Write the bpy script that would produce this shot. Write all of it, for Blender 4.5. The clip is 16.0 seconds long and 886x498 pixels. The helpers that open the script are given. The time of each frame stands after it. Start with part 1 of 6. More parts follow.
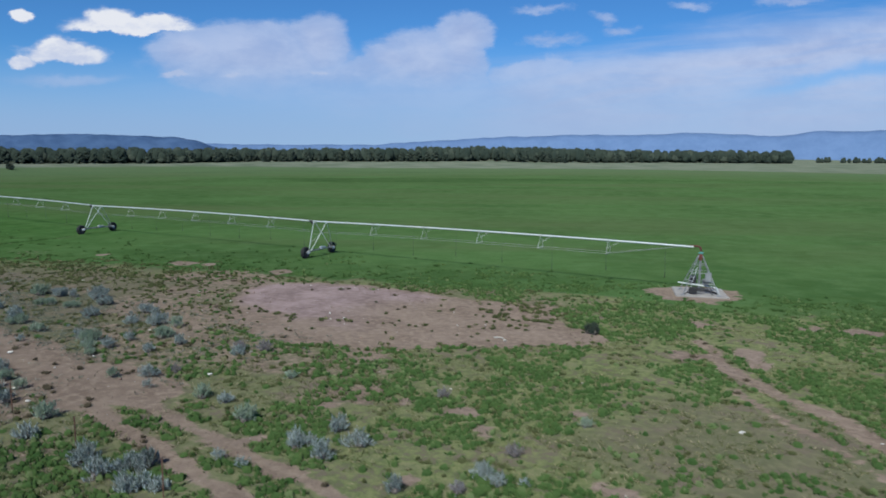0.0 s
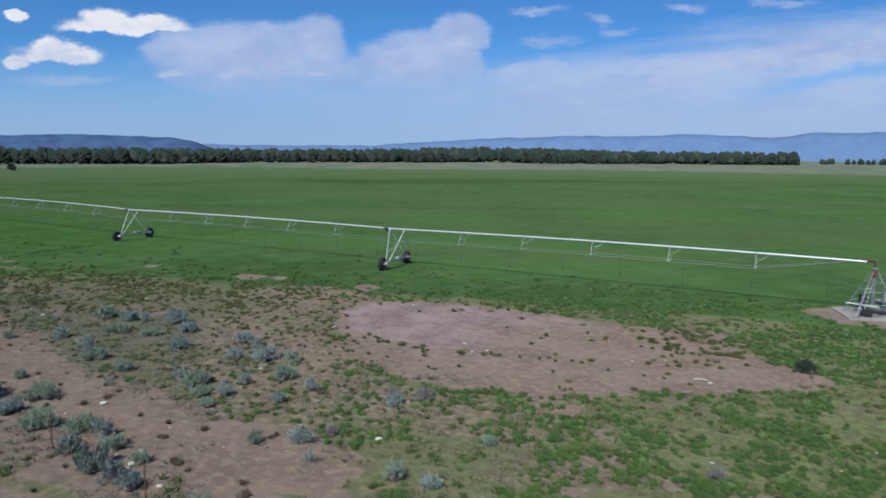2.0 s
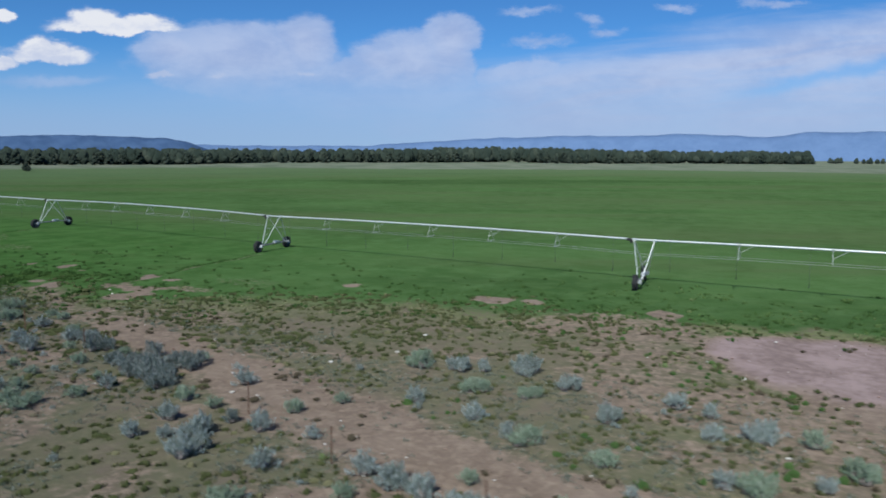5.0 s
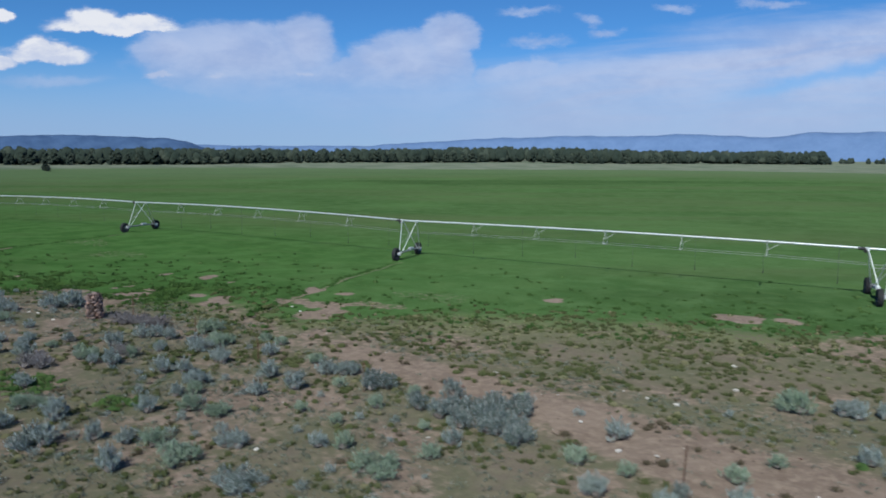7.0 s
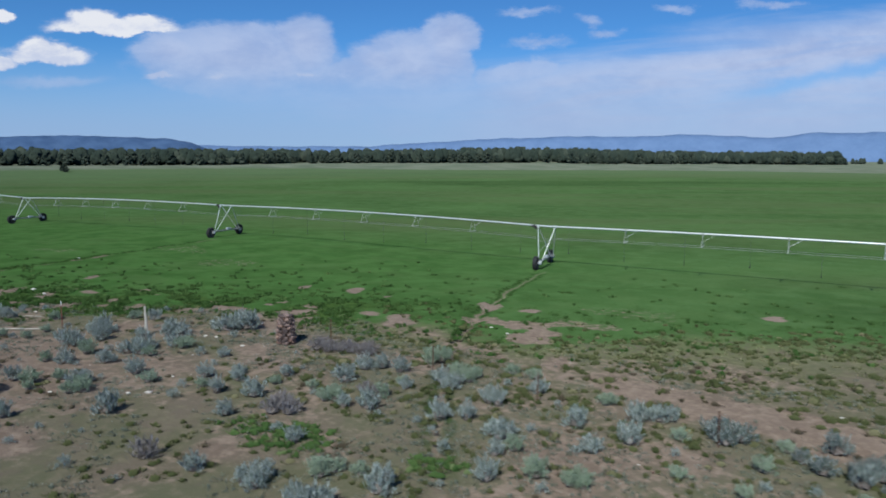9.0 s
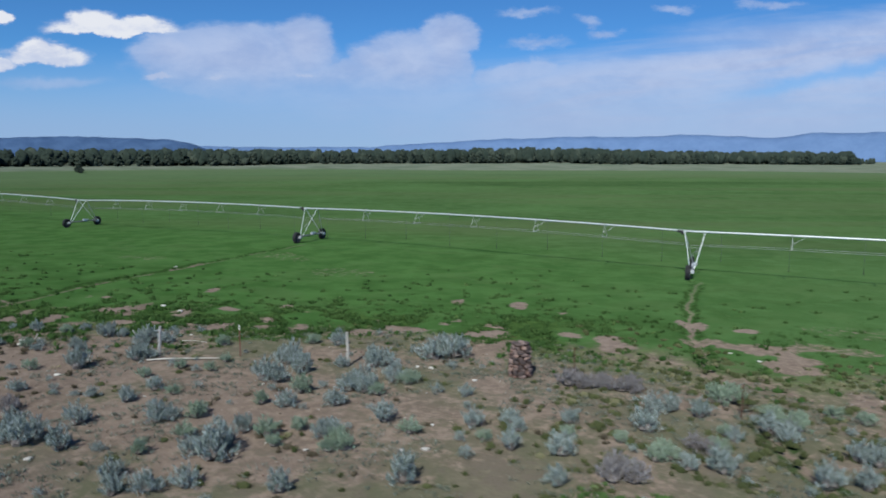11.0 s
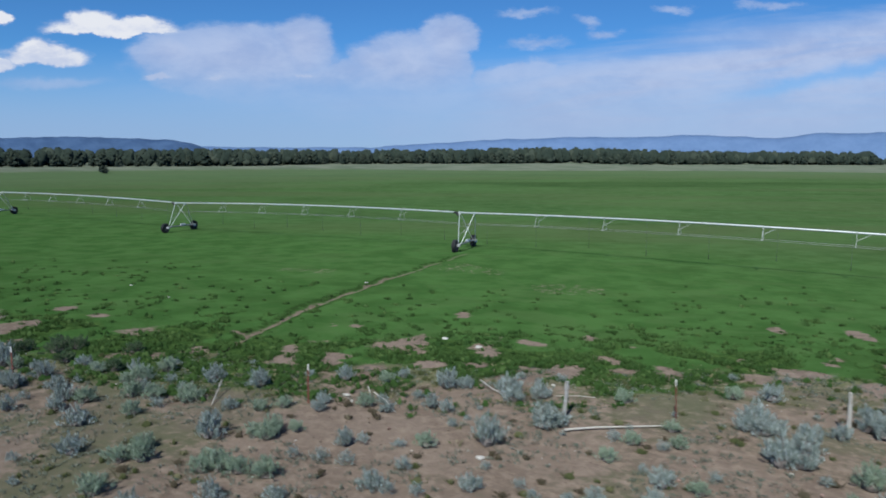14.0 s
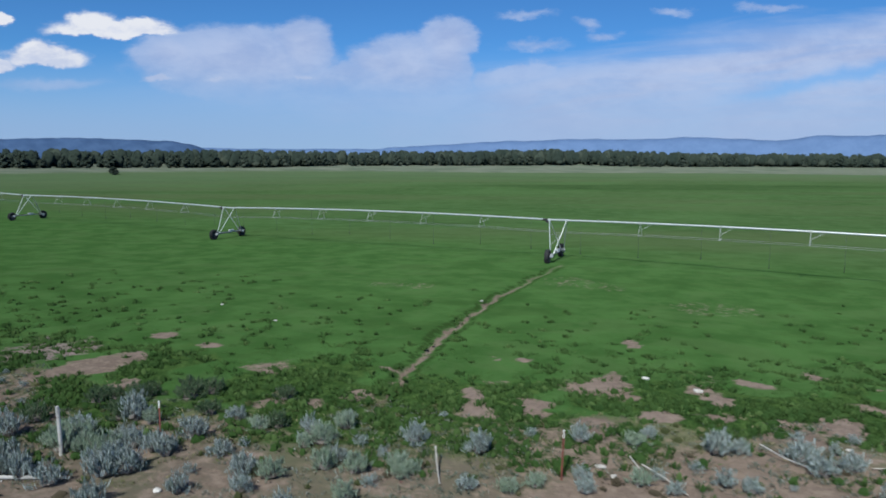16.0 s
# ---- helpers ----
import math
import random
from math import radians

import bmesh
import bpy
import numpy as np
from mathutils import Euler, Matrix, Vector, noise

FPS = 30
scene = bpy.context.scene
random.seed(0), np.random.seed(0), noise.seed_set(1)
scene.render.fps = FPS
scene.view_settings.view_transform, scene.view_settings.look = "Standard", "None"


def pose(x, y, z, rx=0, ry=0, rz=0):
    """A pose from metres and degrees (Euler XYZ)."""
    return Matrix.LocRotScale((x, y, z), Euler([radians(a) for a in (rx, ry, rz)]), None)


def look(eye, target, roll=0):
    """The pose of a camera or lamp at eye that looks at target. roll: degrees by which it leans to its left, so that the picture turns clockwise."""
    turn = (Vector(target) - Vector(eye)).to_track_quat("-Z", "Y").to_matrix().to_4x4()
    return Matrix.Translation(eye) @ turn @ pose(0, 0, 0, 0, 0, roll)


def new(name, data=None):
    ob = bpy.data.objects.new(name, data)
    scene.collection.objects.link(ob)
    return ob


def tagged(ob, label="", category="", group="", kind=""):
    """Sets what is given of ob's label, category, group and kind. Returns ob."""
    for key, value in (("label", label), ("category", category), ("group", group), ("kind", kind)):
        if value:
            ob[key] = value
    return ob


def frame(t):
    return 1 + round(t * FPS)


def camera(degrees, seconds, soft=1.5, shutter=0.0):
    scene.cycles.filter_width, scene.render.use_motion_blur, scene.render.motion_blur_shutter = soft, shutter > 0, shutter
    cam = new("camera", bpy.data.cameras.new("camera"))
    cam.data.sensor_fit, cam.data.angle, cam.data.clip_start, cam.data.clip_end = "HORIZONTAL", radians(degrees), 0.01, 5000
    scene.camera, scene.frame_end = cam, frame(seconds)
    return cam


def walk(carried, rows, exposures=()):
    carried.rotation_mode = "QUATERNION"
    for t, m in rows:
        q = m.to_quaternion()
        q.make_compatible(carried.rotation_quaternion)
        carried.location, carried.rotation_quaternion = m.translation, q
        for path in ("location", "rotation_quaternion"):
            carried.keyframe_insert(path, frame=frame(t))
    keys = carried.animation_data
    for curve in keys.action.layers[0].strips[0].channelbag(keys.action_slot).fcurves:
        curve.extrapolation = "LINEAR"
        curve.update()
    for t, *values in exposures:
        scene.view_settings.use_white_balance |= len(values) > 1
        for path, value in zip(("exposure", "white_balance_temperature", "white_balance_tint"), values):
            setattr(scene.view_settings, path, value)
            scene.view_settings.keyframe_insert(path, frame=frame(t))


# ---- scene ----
cam = camera(64.5, 16.0, soft=1.75, shutter=0.4)
PATH = [
    (0, (11.313, -56.914, 10.614), (10.282, -55.22, 10.353), 0.4),
    (0.5, (8.527, -56.372, 10.574), (7.498, -54.677, 10.313), 0.4),
    (1, (5.611, -55.857, 10.535), (4.585, -54.161, 10.274), 0.4),
    (1.5, (2.58, -55.298, 10.496), (1.555, -53.6, 10.236), 0.4),
    (2, (-0.713, -54.756, 10.419), (-1.733, -53.056, 10.161), 0.5),
    (2.5, (-4.282, -54.311, 10.352), (-5.299, -52.609, 10.094), 0.5),
    (3, (-8.036, -54.188, 10.291), (-9.047, -52.482, 10.034), 0.5),
    (3.5, (-11.972, -54.332, 10.248), (-12.979, -52.623, 9.991), 0.5),
    (4, (-16.125, -54.743, 10.194), (-17.128, -53.032, 9.936), 0.4),
    (6.5, (-36.739, -57.692, 9.82), (-37.738, -55.978, 9.563), 0.4),
    (7, (-40.642, -58.089, 9.828), (-41.64, -56.375, 9.571), 0.4),
    (7.5, (-44.362, -58.471, 9.863), (-45.36, -56.757, 9.606), 0.4),
    (8, (-47.935, -58.863, 9.851), (-48.933, -57.149, 9.595), 0.4),
    (10.5, (-64.041, -59.878, 9.455), (-65.039, -58.164, 9.2), 0.3),
    (11, (-67.35, -60.021, 9.455), (-68.347, -58.306, 9.201), 0.3),
    (11.5, (-70.695, -60.143, 9.436), (-71.692, -58.428, 9.182), 0.4),
    (12, (-73.981, -60.294, 9.425), (-74.977, -58.579, 9.171), 0.4),
    (12.5, (-77.209, -60.519, 9.36), (-78.205, -58.804, 9.107), 0.4),
    (13, (-80.342, -60.776, 9.289), (-81.338, -59.06, 9.035), 0.4),
    (13.5, (-83.47, -61.039, 9.202), (-84.464, -59.322, 8.949), 0.4),
    (14, (-86.419, -61.218, 9.172), (-87.415, -59.502, 8.919), 0.3),
    (14.5, (-89.184, -61.233, 9.159), (-90.179, -59.517, 8.907), 0.3),
    (15, (-91.818, -61.018, 9.135), (-92.813, -59.301, 8.885), 0.5),
    (15.5, (-94.096, -60.76, 9.172), (-95.091, -59.043, 8.922), 0.5),
    (16, (-96.355, -60.212, 9.164), (-97.35, -58.495, 8.916), 0.4),
]
walk(cam, [(t, look(eye, target, roll)) for t, eye, target, roll in PATH])

# ---- world, sun, exposure ----
scene.view_settings.exposure = 0.0
SUN_DIR = Vector((0.2, -0.97, 0.96)).normalized()
sun = new("sun", bpy.data.lights.new("sun", "SUN"))
sun.data.energy, sun.data.angle, sun.data.color = 4.3, radians(0.53), (0.955, 0.97, 0.915)
sun.matrix_world = look(SUN_DIR * 100, (0, 0, 0))


class Nodes:
    """Short-hand for building node trees."""

    def __init__(self, tree):
        self.tree, self.links = tree, tree.links
        tree.nodes.clear()

    def add(self, kind, inputs=None, **props):
        n = self.tree.nodes.new(kind)
        if "operation" in props:
            n.operation = props["operation"]
        if "attribute_name" in props:
            n.attribute_name = props["attribute_name"]
        if "interpolation_type" in props:
            n.interpolation_type = props["interpolation_type"]
        if "use_clamp" in props:
            n.use_clamp = props["use_clamp"]
        if "blend_type" in props:
            n.data_type, n.blend_type = "RGBA", props["blend_type"]
        for k, v in (inputs or {}).items():
            self.put(n.inputs[k], v)
        return n

    def put(self, socket, v):
        if isinstance(v, bpy.types.NodeSocket):
            self.links.new(v, socket)
        else:
            socket.default_value = v

    def math(self, op, a, b=0.0, c=0.0, clamp=False):
        n = self.add("ShaderNodeMath", operation=op, use_clamp=clamp)
        for i, v in enumerate((a, b, c)):
            self.put(n.inputs[i], v)
        return n.outputs[0]

    def smooth(self, v, lo, hi, out0=0.0, out1=1.0):
        n = self.add("ShaderNodeMapRange", interpolation_type="SMOOTHSTEP")
        for i, x in enumerate((v, lo, hi, out0, out1)):
            self.put(n.inputs[i], x)
        return n.outputs[0]

    def mix(self, f, a, b, blend="MIX"):
        n = self.add("ShaderNodeMix", data_type="RGBA", blend_type=blend)
        for name, v in (("Factor_Float", f), ("A_Color", a), ("B_Color", b)):
            sock = next(i for i in n.inputs if i.identifier == name)
            self.put(sock, (*v, 1.0) if isinstance(v, tuple) and len(v) == 3 else v)
        return next(o for o in n.outputs if o.identifier == "Result_Color")

    def noise(self, vec, scale, detail=4.0, rough=0.55, distort=0.0):
        n = self.add("ShaderNodeTexNoise", {"Scale": scale, "Detail": detail, "Roughness": rough, "Distortion": distort})
        if vec is not None:
            self.put(n.inputs["Vector"], vec)
        return n.outputs["Fac"]

    def dot(self, v, w):
        n = self.add("ShaderNodeVectorMath", operation="DOT_PRODUCT")
        self.put(n.inputs[0], v)
        self.put(n.inputs[1], w)
        return n.outputs["Value"]

    def xyz(self, x, y, z=0.0):
        return self.add("ShaderNodeCombineXYZ", {"X": x, "Y": y, "Z": z}).outputs[0]


def build_world():
    world = bpy.data.worlds.new("sky")
    scene.world = world
    world.use_nodes = True
    n = Nodes(world.node_tree)
    air = n.add("ShaderNodeTexSky")
    air.sky_type, air.sun_disc, air.sun_elevation, air.sun_rotation = "NISHITA", False, radians(42), radians(168)
    air.altitude, air.air_density, air.dust_density, air.ozone_density = 1400, 1.0, 0.15, 3.0
    sky = air.outputs[0]
    base = n.add("ShaderNodeVectorMath", {0: sky, "Scale": 0.086}, operation="SCALE").outputs[0]
    base = n.mix(1.0, base, (0.355, 0.755, 1.15), "MULTIPLY")
    d = n.add("ShaderNodeTexCoord").outputs["Generated"]
    ahead = n.math("MAXIMUM", n.dot(d, (-0.5, 0.866, 0.0)), 0.08)
    u = n.math("DIVIDE", n.dot(d, (0.866, 0.5, 0.0)), ahead)
    v = n.math("DIVIDE", n.dot(d, (0.0, 0.0, 1.0)), ahead)
    su, sv = n.math("MULTIPLY", u, 10.0), n.math("MULTIPLY", v, 21.0)
    lumps = n.noise(n.xyz(su, sv, 3.0), 1.0, 9.0, 0.60, 0.25)
    fluff = n.noise(n.xyz(n.math("MULTIPLY", u, 26.0), n.math("MULTIPLY", v, 55.0), 7.0), 1.0, 8.0, 0.62, 0.3)
    slope = n.math("SUBTRACT", v, n.math("MULTIPLY", u, 0.075))
    streak = n.noise(n.xyz(n.math("MULTIPLY", u, 4.0), n.math("MULTIPLY", slope, 34.0), 1.0), 1.0, 8.0, 0.58, 0.6)

    # drifting unevenness that gives every cloud its ragged outline
    wu = n.math("ADD", u, n.math("MULTIPLY", n.math("SUBTRACT", n.noise(n.xyz(n.math("MULTIPLY", u, 16.0), n.math("MULTIPLY", v, 26.0), 11.0), 1.0, 6.0, 0.62), 0.5), 0.050))
    wv = n.math("ADD", v, n.math("MULTIPLY", n.math("SUBTRACT", n.noise(n.xyz(n.math("MULTIPLY", u, 16.0), n.math("MULTIPLY", v, 26.0), 19.0), 1.0, 7.0, 0.66), 0.5), 0.030))

    def bell(cx, cy, rx, ry, below=1.0):
        """A soft hump round a place in the sky; below squeezes its underside."""
        a = n.math("POWER", n.math("DIVIDE", n.math("SUBTRACT", wu, cx), rx), 2.0)
        dv = n.math("SUBTRACT", wv, cy)
        dv = n.math("MAXIMUM", dv, n.math("MULTIPLY", dv, -below))
        b = n.math("POWER", n.math("DIVIDE", dv, ry), 2.0)
        return n.math("EXPONENT", n.math("MULTIPLY", n.math("ADD", a, b), -1.0))

    def most(*vals):
        out = vals[0]
        for x in vals[1:]:
            out = n.math("MAXIMUM", out, x)
        return out

    def times(a, b):
        return n.math("MULTIPLY", a, b)

    # small bright cumulus with flat undersides
    heap = most(bell(-0.458, 0.174, 0.100, 0.019, 2.4), bell(-0.490, 0.180, 0.038, 0.025, 2.4), bell(-0.425, 0.178, 0.046, 0.017, 2.2),
                bell(-0.559, 0.136, 0.070, 0.021, 1.9), bell(-0.572, 0.144, 0.036, 0.024, 1.6), bell(-0.614, 0.191, 0.020, 0.009), bell(-0.622, 0.128, 0.022, 0.010))
    heap = n.smooth(n.math("ADD", heap, times(n.math("SUBTRACT", fluff, 0.5), 0.42)), 0.28, 0.62)
    # the large soft bank of two lobes, crisp above and melting away below
    body = most(bell(-0.290, 0.133, 0.152, 0.052, 0.95), bell(-0.200, 0.155, 0.052, 0.042, 0.8), bell(-0.375, 0.143, 0.066, 0.028), bell(-0.050, 0.125, 0.100, 0.050, 0.5), times(bell(-0.130, 0.108, 0.16, 0.036, 0.5), 0.8),
                bell(0.004, 0.160, 0.050, 0.038, 0.6), bell(-0.095, 0.134, 0.050, 0.028), times(bell(0.095, 0.118, 0.085, 0.034, 0.5), 0.72))
    body = n.math("SUBTRACT", body, times(bell(0.072, 0.146, 0.034, 0.024), 0.3))
    body = n.math("ADD", body, times(n.math("SUBTRACT", lumps, 0.5), 0.42))
    bank = times(n.smooth(body, 0.28, 0.50), n.smooth(body, 0.2, 1.1, 0.55, 0.86))
    bank = times(bank, n.smooth(n.math("ADD", v, times(n.math("SUBTRACT", lumps, 0.5), 0.05)), 0.075, 0.125, 0.45, 1.0))
    foot = most(bell(-0.403, 0.114, 0.034, 0.009), bell(-0.318, 0.112, 0.030, 0.008), bell(-0.203, 0.113, 0.044, 0.008))
    foot = times(n.smooth(n.math("ADD", foot, times(n.math("SUBTRACT", fluff, 0.5), 0.9)), 0.45, 1.0), 0.85)
    # thin veil under a line that rises to one side, drawn out in streaks, with one clear gap
    line = n.math("SUBTRACT", n.math("ADD", times(u, 0.155), 0.122), n.math("ADD", v, times(n.math("SUBTRACT", streak, 0.5), 0.085)))
    veil = times(n.smooth(line, -0.014, 0.040), n.smooth(u, -0.12, 0.16))
    tilt = n.math("SUBTRACT", wv, n.math("ADD", times(u, 0.205), 0.008))
    gap = times(n.math("EXPONENT", times(n.math("POWER", n.math("DIVIDE", tilt, 0.011), 2.0), -1.0)), n.smooth(u, 0.33, 0.47))
    veil = times(veil, n.math("SUBTRACT", 1.0, times(gap, 0.75)))
    veil = times(times(veil, n.smooth(streak, 0.30, 0.66, 0.62, 0.95)), n.smooth(v, 0.0, 0.10, 0.80, 1.0))
    wisp = most(bell(0.111, 0.202, 0.050, 0.008), bell(0.196, 0.191, 0.022, 0.011), bell(0.127, 0.160, 0.052, 0.011), bell(0.313, 0.206, 0.036, 0.009), bell(0.220, 0.172, 0.032, 0.010), bell(0.44, 0.212, 0.06, 0.008))
    wisp = times(n.smooth(n.math("ADD", wisp, times(n.math("SUBTRACT", fluff, 0.5), 1.3)), 0.35, 1.15), 0.60)
    low = most(bell(-0.02, 0.085, 0.40, 0.040), bell(-0.55, 0.103, 0.085, 0.009), times(bell(-0.33, 0.098, 0.10, 0.012), 0.5))
    low = times(n.smooth(n.math("ADD", low, times(n.math("SUBTRACT", streak, 0.5), 0.6)), 0.15, 1.2), 0.55)
    dens = n.math("MAXIMUM", n.math("MAXIMUM", heap, bank), n.math("MAXIMUM", n.math("MAXIMUM", veil, wisp), n.math("MAXIMUM", low, foot)))
    lit = n.mix(n.smooth(n.math("ADD", lumps, times(fluff, 0.4)), 0.50, 0.86), (0.385, 0.475, 0.720), (0.500, 0.585, 0.800))
    lit = n.mix(times(foot, 0.5), lit, (0.62, 0.67, 0.82))
    lit = n.mix(times(heap, n.smooth(n.math("ADD", fluff, times(n.math("SUBTRACT", wv, 0.16), 3.0)), 0.30, 0.62, 0.45, 1.0)), lit, (0.78, 0.81, 0.88))
    col = n.mix(dens, base, lit)
    col = n.mix(n.smooth(v, 0.165, 0.025, 0.0, 0.84), col, n.mix(n.smooth(u, -0.4, 0.4), (0.298, 0.430, 0.690), (0.352, 0.478, 0.730)))
    bg = n.add("ShaderNodeBackground", {"Color": col, "Strength": 1.0})
    out = n.add("ShaderNodeOutputWorld")
    n.links.new(bg.outputs[0], out.inputs[0])


build_world()


# ---- materials ----
def material(name):
    m = bpy.data.materials.new(name)
    m.use_nodes = True
    return m, Nodes(m.node_tree)


def finish(n, shader):
    out = n.add("ShaderNodeOutputMaterial")
    n.links.new(shader, out.inputs[0])


def bumped(n, height, strength, distance):
    return n.add("ShaderNodeBump", {"Height": height, "Strength": strength, "Distance": distance}).outputs[0]


def surface(name, dark, light, scale=3.0, fine=30.0, rough=0.6, metal=0.0, bump=0.2, spread=0.25):
    """A worn surface: two scales of noise between two colours, roughness variation, relief."""
    m, n = material(name)
    p = n.add("ShaderNodeTexCoord").outputs["Object"]
    a, b = n.noise(p, scale, 4), n.noise(p, fine, 3)
    f = n.math("ADD", n.math("MULTIPLY", a, 0.65), n.math("MULTIPLY", b, 0.35))
    rnd = n.add("ShaderNodeObjectInfo").outputs["Random"]
    f = n.math("ADD", f, n.math("MULTIPLY", n.math("SUBTRACT", rnd, 0.5), spread))
    col = n.mix(n.smooth(f, 0.32, 0.68), dark, light)
    r = n.smooth(b, 0.3, 0.7, max(rough - 0.12, 0.05), min(rough + 0.1, 1.0))
    bs = n.add("ShaderNodeBsdfPrincipled", {"Base Color": col, "Roughness": r, "Metallic": metal, "Normal": bumped(n, b, bump, 0.02)})
    finish(n, bs.outputs[0])
    return m


def foliage(name, dark, light, tip, scale=0.5, thru=0.3, rough=0.75, lift=0.0, pale=0.82):
    """Leaves and blades: colour varies per piece and slowly over the ground, and some light passes through."""
    m, n = material(name)
    geo = n.add("ShaderNodeNewGeometry")
    isl = geo.outputs["Random Per Island"]
    big = n.noise(geo.outputs["Position"], scale, 3)
    fine = n.noise(geo.outputs["Position"], 13.0, 4, 0.7)
    f = n.math("ADD", n.math("MULTIPLY", isl, 0.40), n.math("MULTIPLY", n.smooth(big, 0.3, 0.7), 0.45))
    f = n.math("ADD", f, n.math("MULTIPLY", n.math("SUBTRACT", fine, 0.42), 1.3), clamp=True)
    col = n.mix(f, dark, light)
    col = n.mix(n.smooth(isl, pale, min(pale + 0.13, 1.0)), col, tip)
    bs = n.add("ShaderNodeBsdfDiffuse", {"Color": col, "Roughness": rough})
    if lift:
        # soft blades take the light like the turf that they make up
        up = n.add("ShaderNodeVectorMath", {0: geo.outputs["Normal"], "Scale": 1.0 - lift}, operation="SCALE").outputs[0]
        up = n.add("ShaderNodeVectorMath", {0: up, 1: (0.0, 0.0, lift)}, operation="ADD").outputs[0]
        n.put(bs.inputs["Normal"], n.add("ShaderNodeVectorMath", {0: up}, operation="NORMALIZE").outputs[0])
    tr = n.add("ShaderNodeBsdfTranslucent", {"Color": col})
    mx = n.add("ShaderNodeMixShader", {0: thru, 1: bs.outputs[0], 2: tr.outputs[0]})
    finish(n, mx.outputs[0])
    return m


def ground_material():
    m, n = material("ground_cover")
    p = n.add("ShaderNodeTexCoord").outputs["Object"]
    sep = n.add("ShaderNodeSeparateXYZ", {0: p})
    att = n.add("ShaderNodeAttribute", attribute_name="cover")
    cov, green = n.add("ShaderNodeSeparateColor", {0: att.outputs["Color"]}), att.outputs["Alpha"]
    bare, lush, pale = cov.outputs[0], cov.outputs[1], cov.outputs[2]
    big, mid, small, fine = n.noise(p, 0.035, 4), n.noise(p, 0.35, 5, 0.6), n.noise(p, 2.2, 5, 0.65), n.noise(p, 11.0, 4, 0.7)
    # soil
    soil = n.mix(n.smooth(mid, 0.3, 0.7), (0.138, 0.106, 0.085), (0.183, 0.143, 0.116))
    soil = n.mix(n.smooth(small, 0.42, 0.72), soil, (0.226, 0.180, 0.143))
    soil = n.mix(n.math("MULTIPLY", n.smooth(fine, 0.50, 0.72), n.smooth(bare, 0.88, 1.0, 0.70, 0.42)), soil, (0.099, 0.069, 0.054))
    palec = n.mix(n.smooth(n.math("ADD", n.math("MULTIPLY", small, 0.35), n.math("MULTIPLY", mid, 0.65)), 0.38, 0.62), (0.150, 0.113, 0.107), (0.248, 0.190, 0.187))
    soil = n.mix(pale, soil, palec)
    # irrigated crop
    crop = n.mix(n.smooth(big, 0.35, 0.65), (0.036, 0.078, 0.025), (0.056, 0.112, 0.038))
    crop = n.mix(n.math("MULTIPLY", n.smooth(mid, 0.40, 0.70), 0.7), crop, (0.070, 0.126, 0.049))
    crop = n.mix(n.math("MULTIPLY", n.smooth(small, 0.50, 0.72), 0.6), crop, (0.031, 0.067, 0.023))
    crop = n.mix(n.math("MULTIPLY", n.smooth(fine, 0.5, 0.75), 0.5), crop, (0.076, 0.134, 0.054))
    # drier and ranker bands across the field
    flat = n.xyz(sep.outputs[0], sep.outputs[1])
    across, deep = n.dot(flat, (0.766, 0.432, 0.000)), n.dot(flat, (-0.5, 0.866, 0.0))
    olive = n.noise(n.xyz(n.math("MULTIPLY", across, 0.18), deep), 0.024, 6, 0.62, 0.5)
    crop = n.mix(n.math("MULTIPLY", n.smooth(olive, 0.46, 0.62), 0.8), crop, (0.067, 0.093, 0.041))
    crop = n.mix(n.math("MULTIPLY", n.smooth(olive, 0.46, 0.34), 0.6), crop, (0.031, 0.057, 0.021))
    # freshest growth on the low ground towards the outer towers
    rank = n.math("MULTIPLY", n.smooth(sep.outputs[0], -45.0, -100.0), n.smooth(sep.outputs[1], 30.0, -8.0))
    crop = n.mix(n.math("MULTIPLY", rank, 0.9), crop, n.mix(n.smooth(mid, 0.35, 0.65), (0.034, 0.085, 0.022), (0.052, 0.118, 0.033)))
    patch = n.noise(n.xyz(n.math("MULTIPLY", across, 0.8), deep, 5.0), 0.30, 6, 0.66, 0.8)
    crop = n.mix(n.math("MULTIPLY", n.smooth(patch, 0.50, 0.62), 0.38), crop, (0.065, 0.114, 0.040))
    crop = n.mix(n.math("MULTIPLY", n.smooth(patch, 0.47, 0.36), 0.35), crop, (0.036, 0.070, 0.021))
    # thin unwatered grass and dry litter
    thin = n.mix(n.smooth(mid, 0.35, 0.66), (0.126, 0.106, 0.082), (0.092, 0.092, 0.061))
    thin = n.mix(n.math("MULTIPLY", n.smooth(small, 0.45, 0.7), 0.7), thin, (0.147, 0.124, 0.096))
    thin = n.mix(n.math("MULTIPLY", n.smooth(fine, 0.5, 0.72), 0.6), thin, (0.059, 0.064, 0.035))
    straw = n.smooth(n.math("ADD", n.math("MULTIPLY", small, 0.6), n.math("MULTIPLY", fine, 0.4)), 0.38, 0.62)
    fresh = n.mix(straw, (0.066, 0.104, 0.035), (0.154, 0.164, 0.080))
    fresh = n.mix(n.math("MULTIPLY", n.smooth(mid, 0.5, 0.68), 0.5), fresh, (0.173, 0.158, 0.105))
    thin = n.mix(n.math("MULTIPLY", green, n.smooth(n.math("ADD", small, n.math("MULTIPLY", n.math("SUBTRACT", mid, 0.5), 0.8)), 0.32, 0.54)), thin, fresh)
    cover = n.mix(n.smooth(n.math("ADD", lush, n.math("MULTIPLY", n.math("SUBTRACT", small, 0.5), 0.7)), 0.25, 0.75), thin, crop)
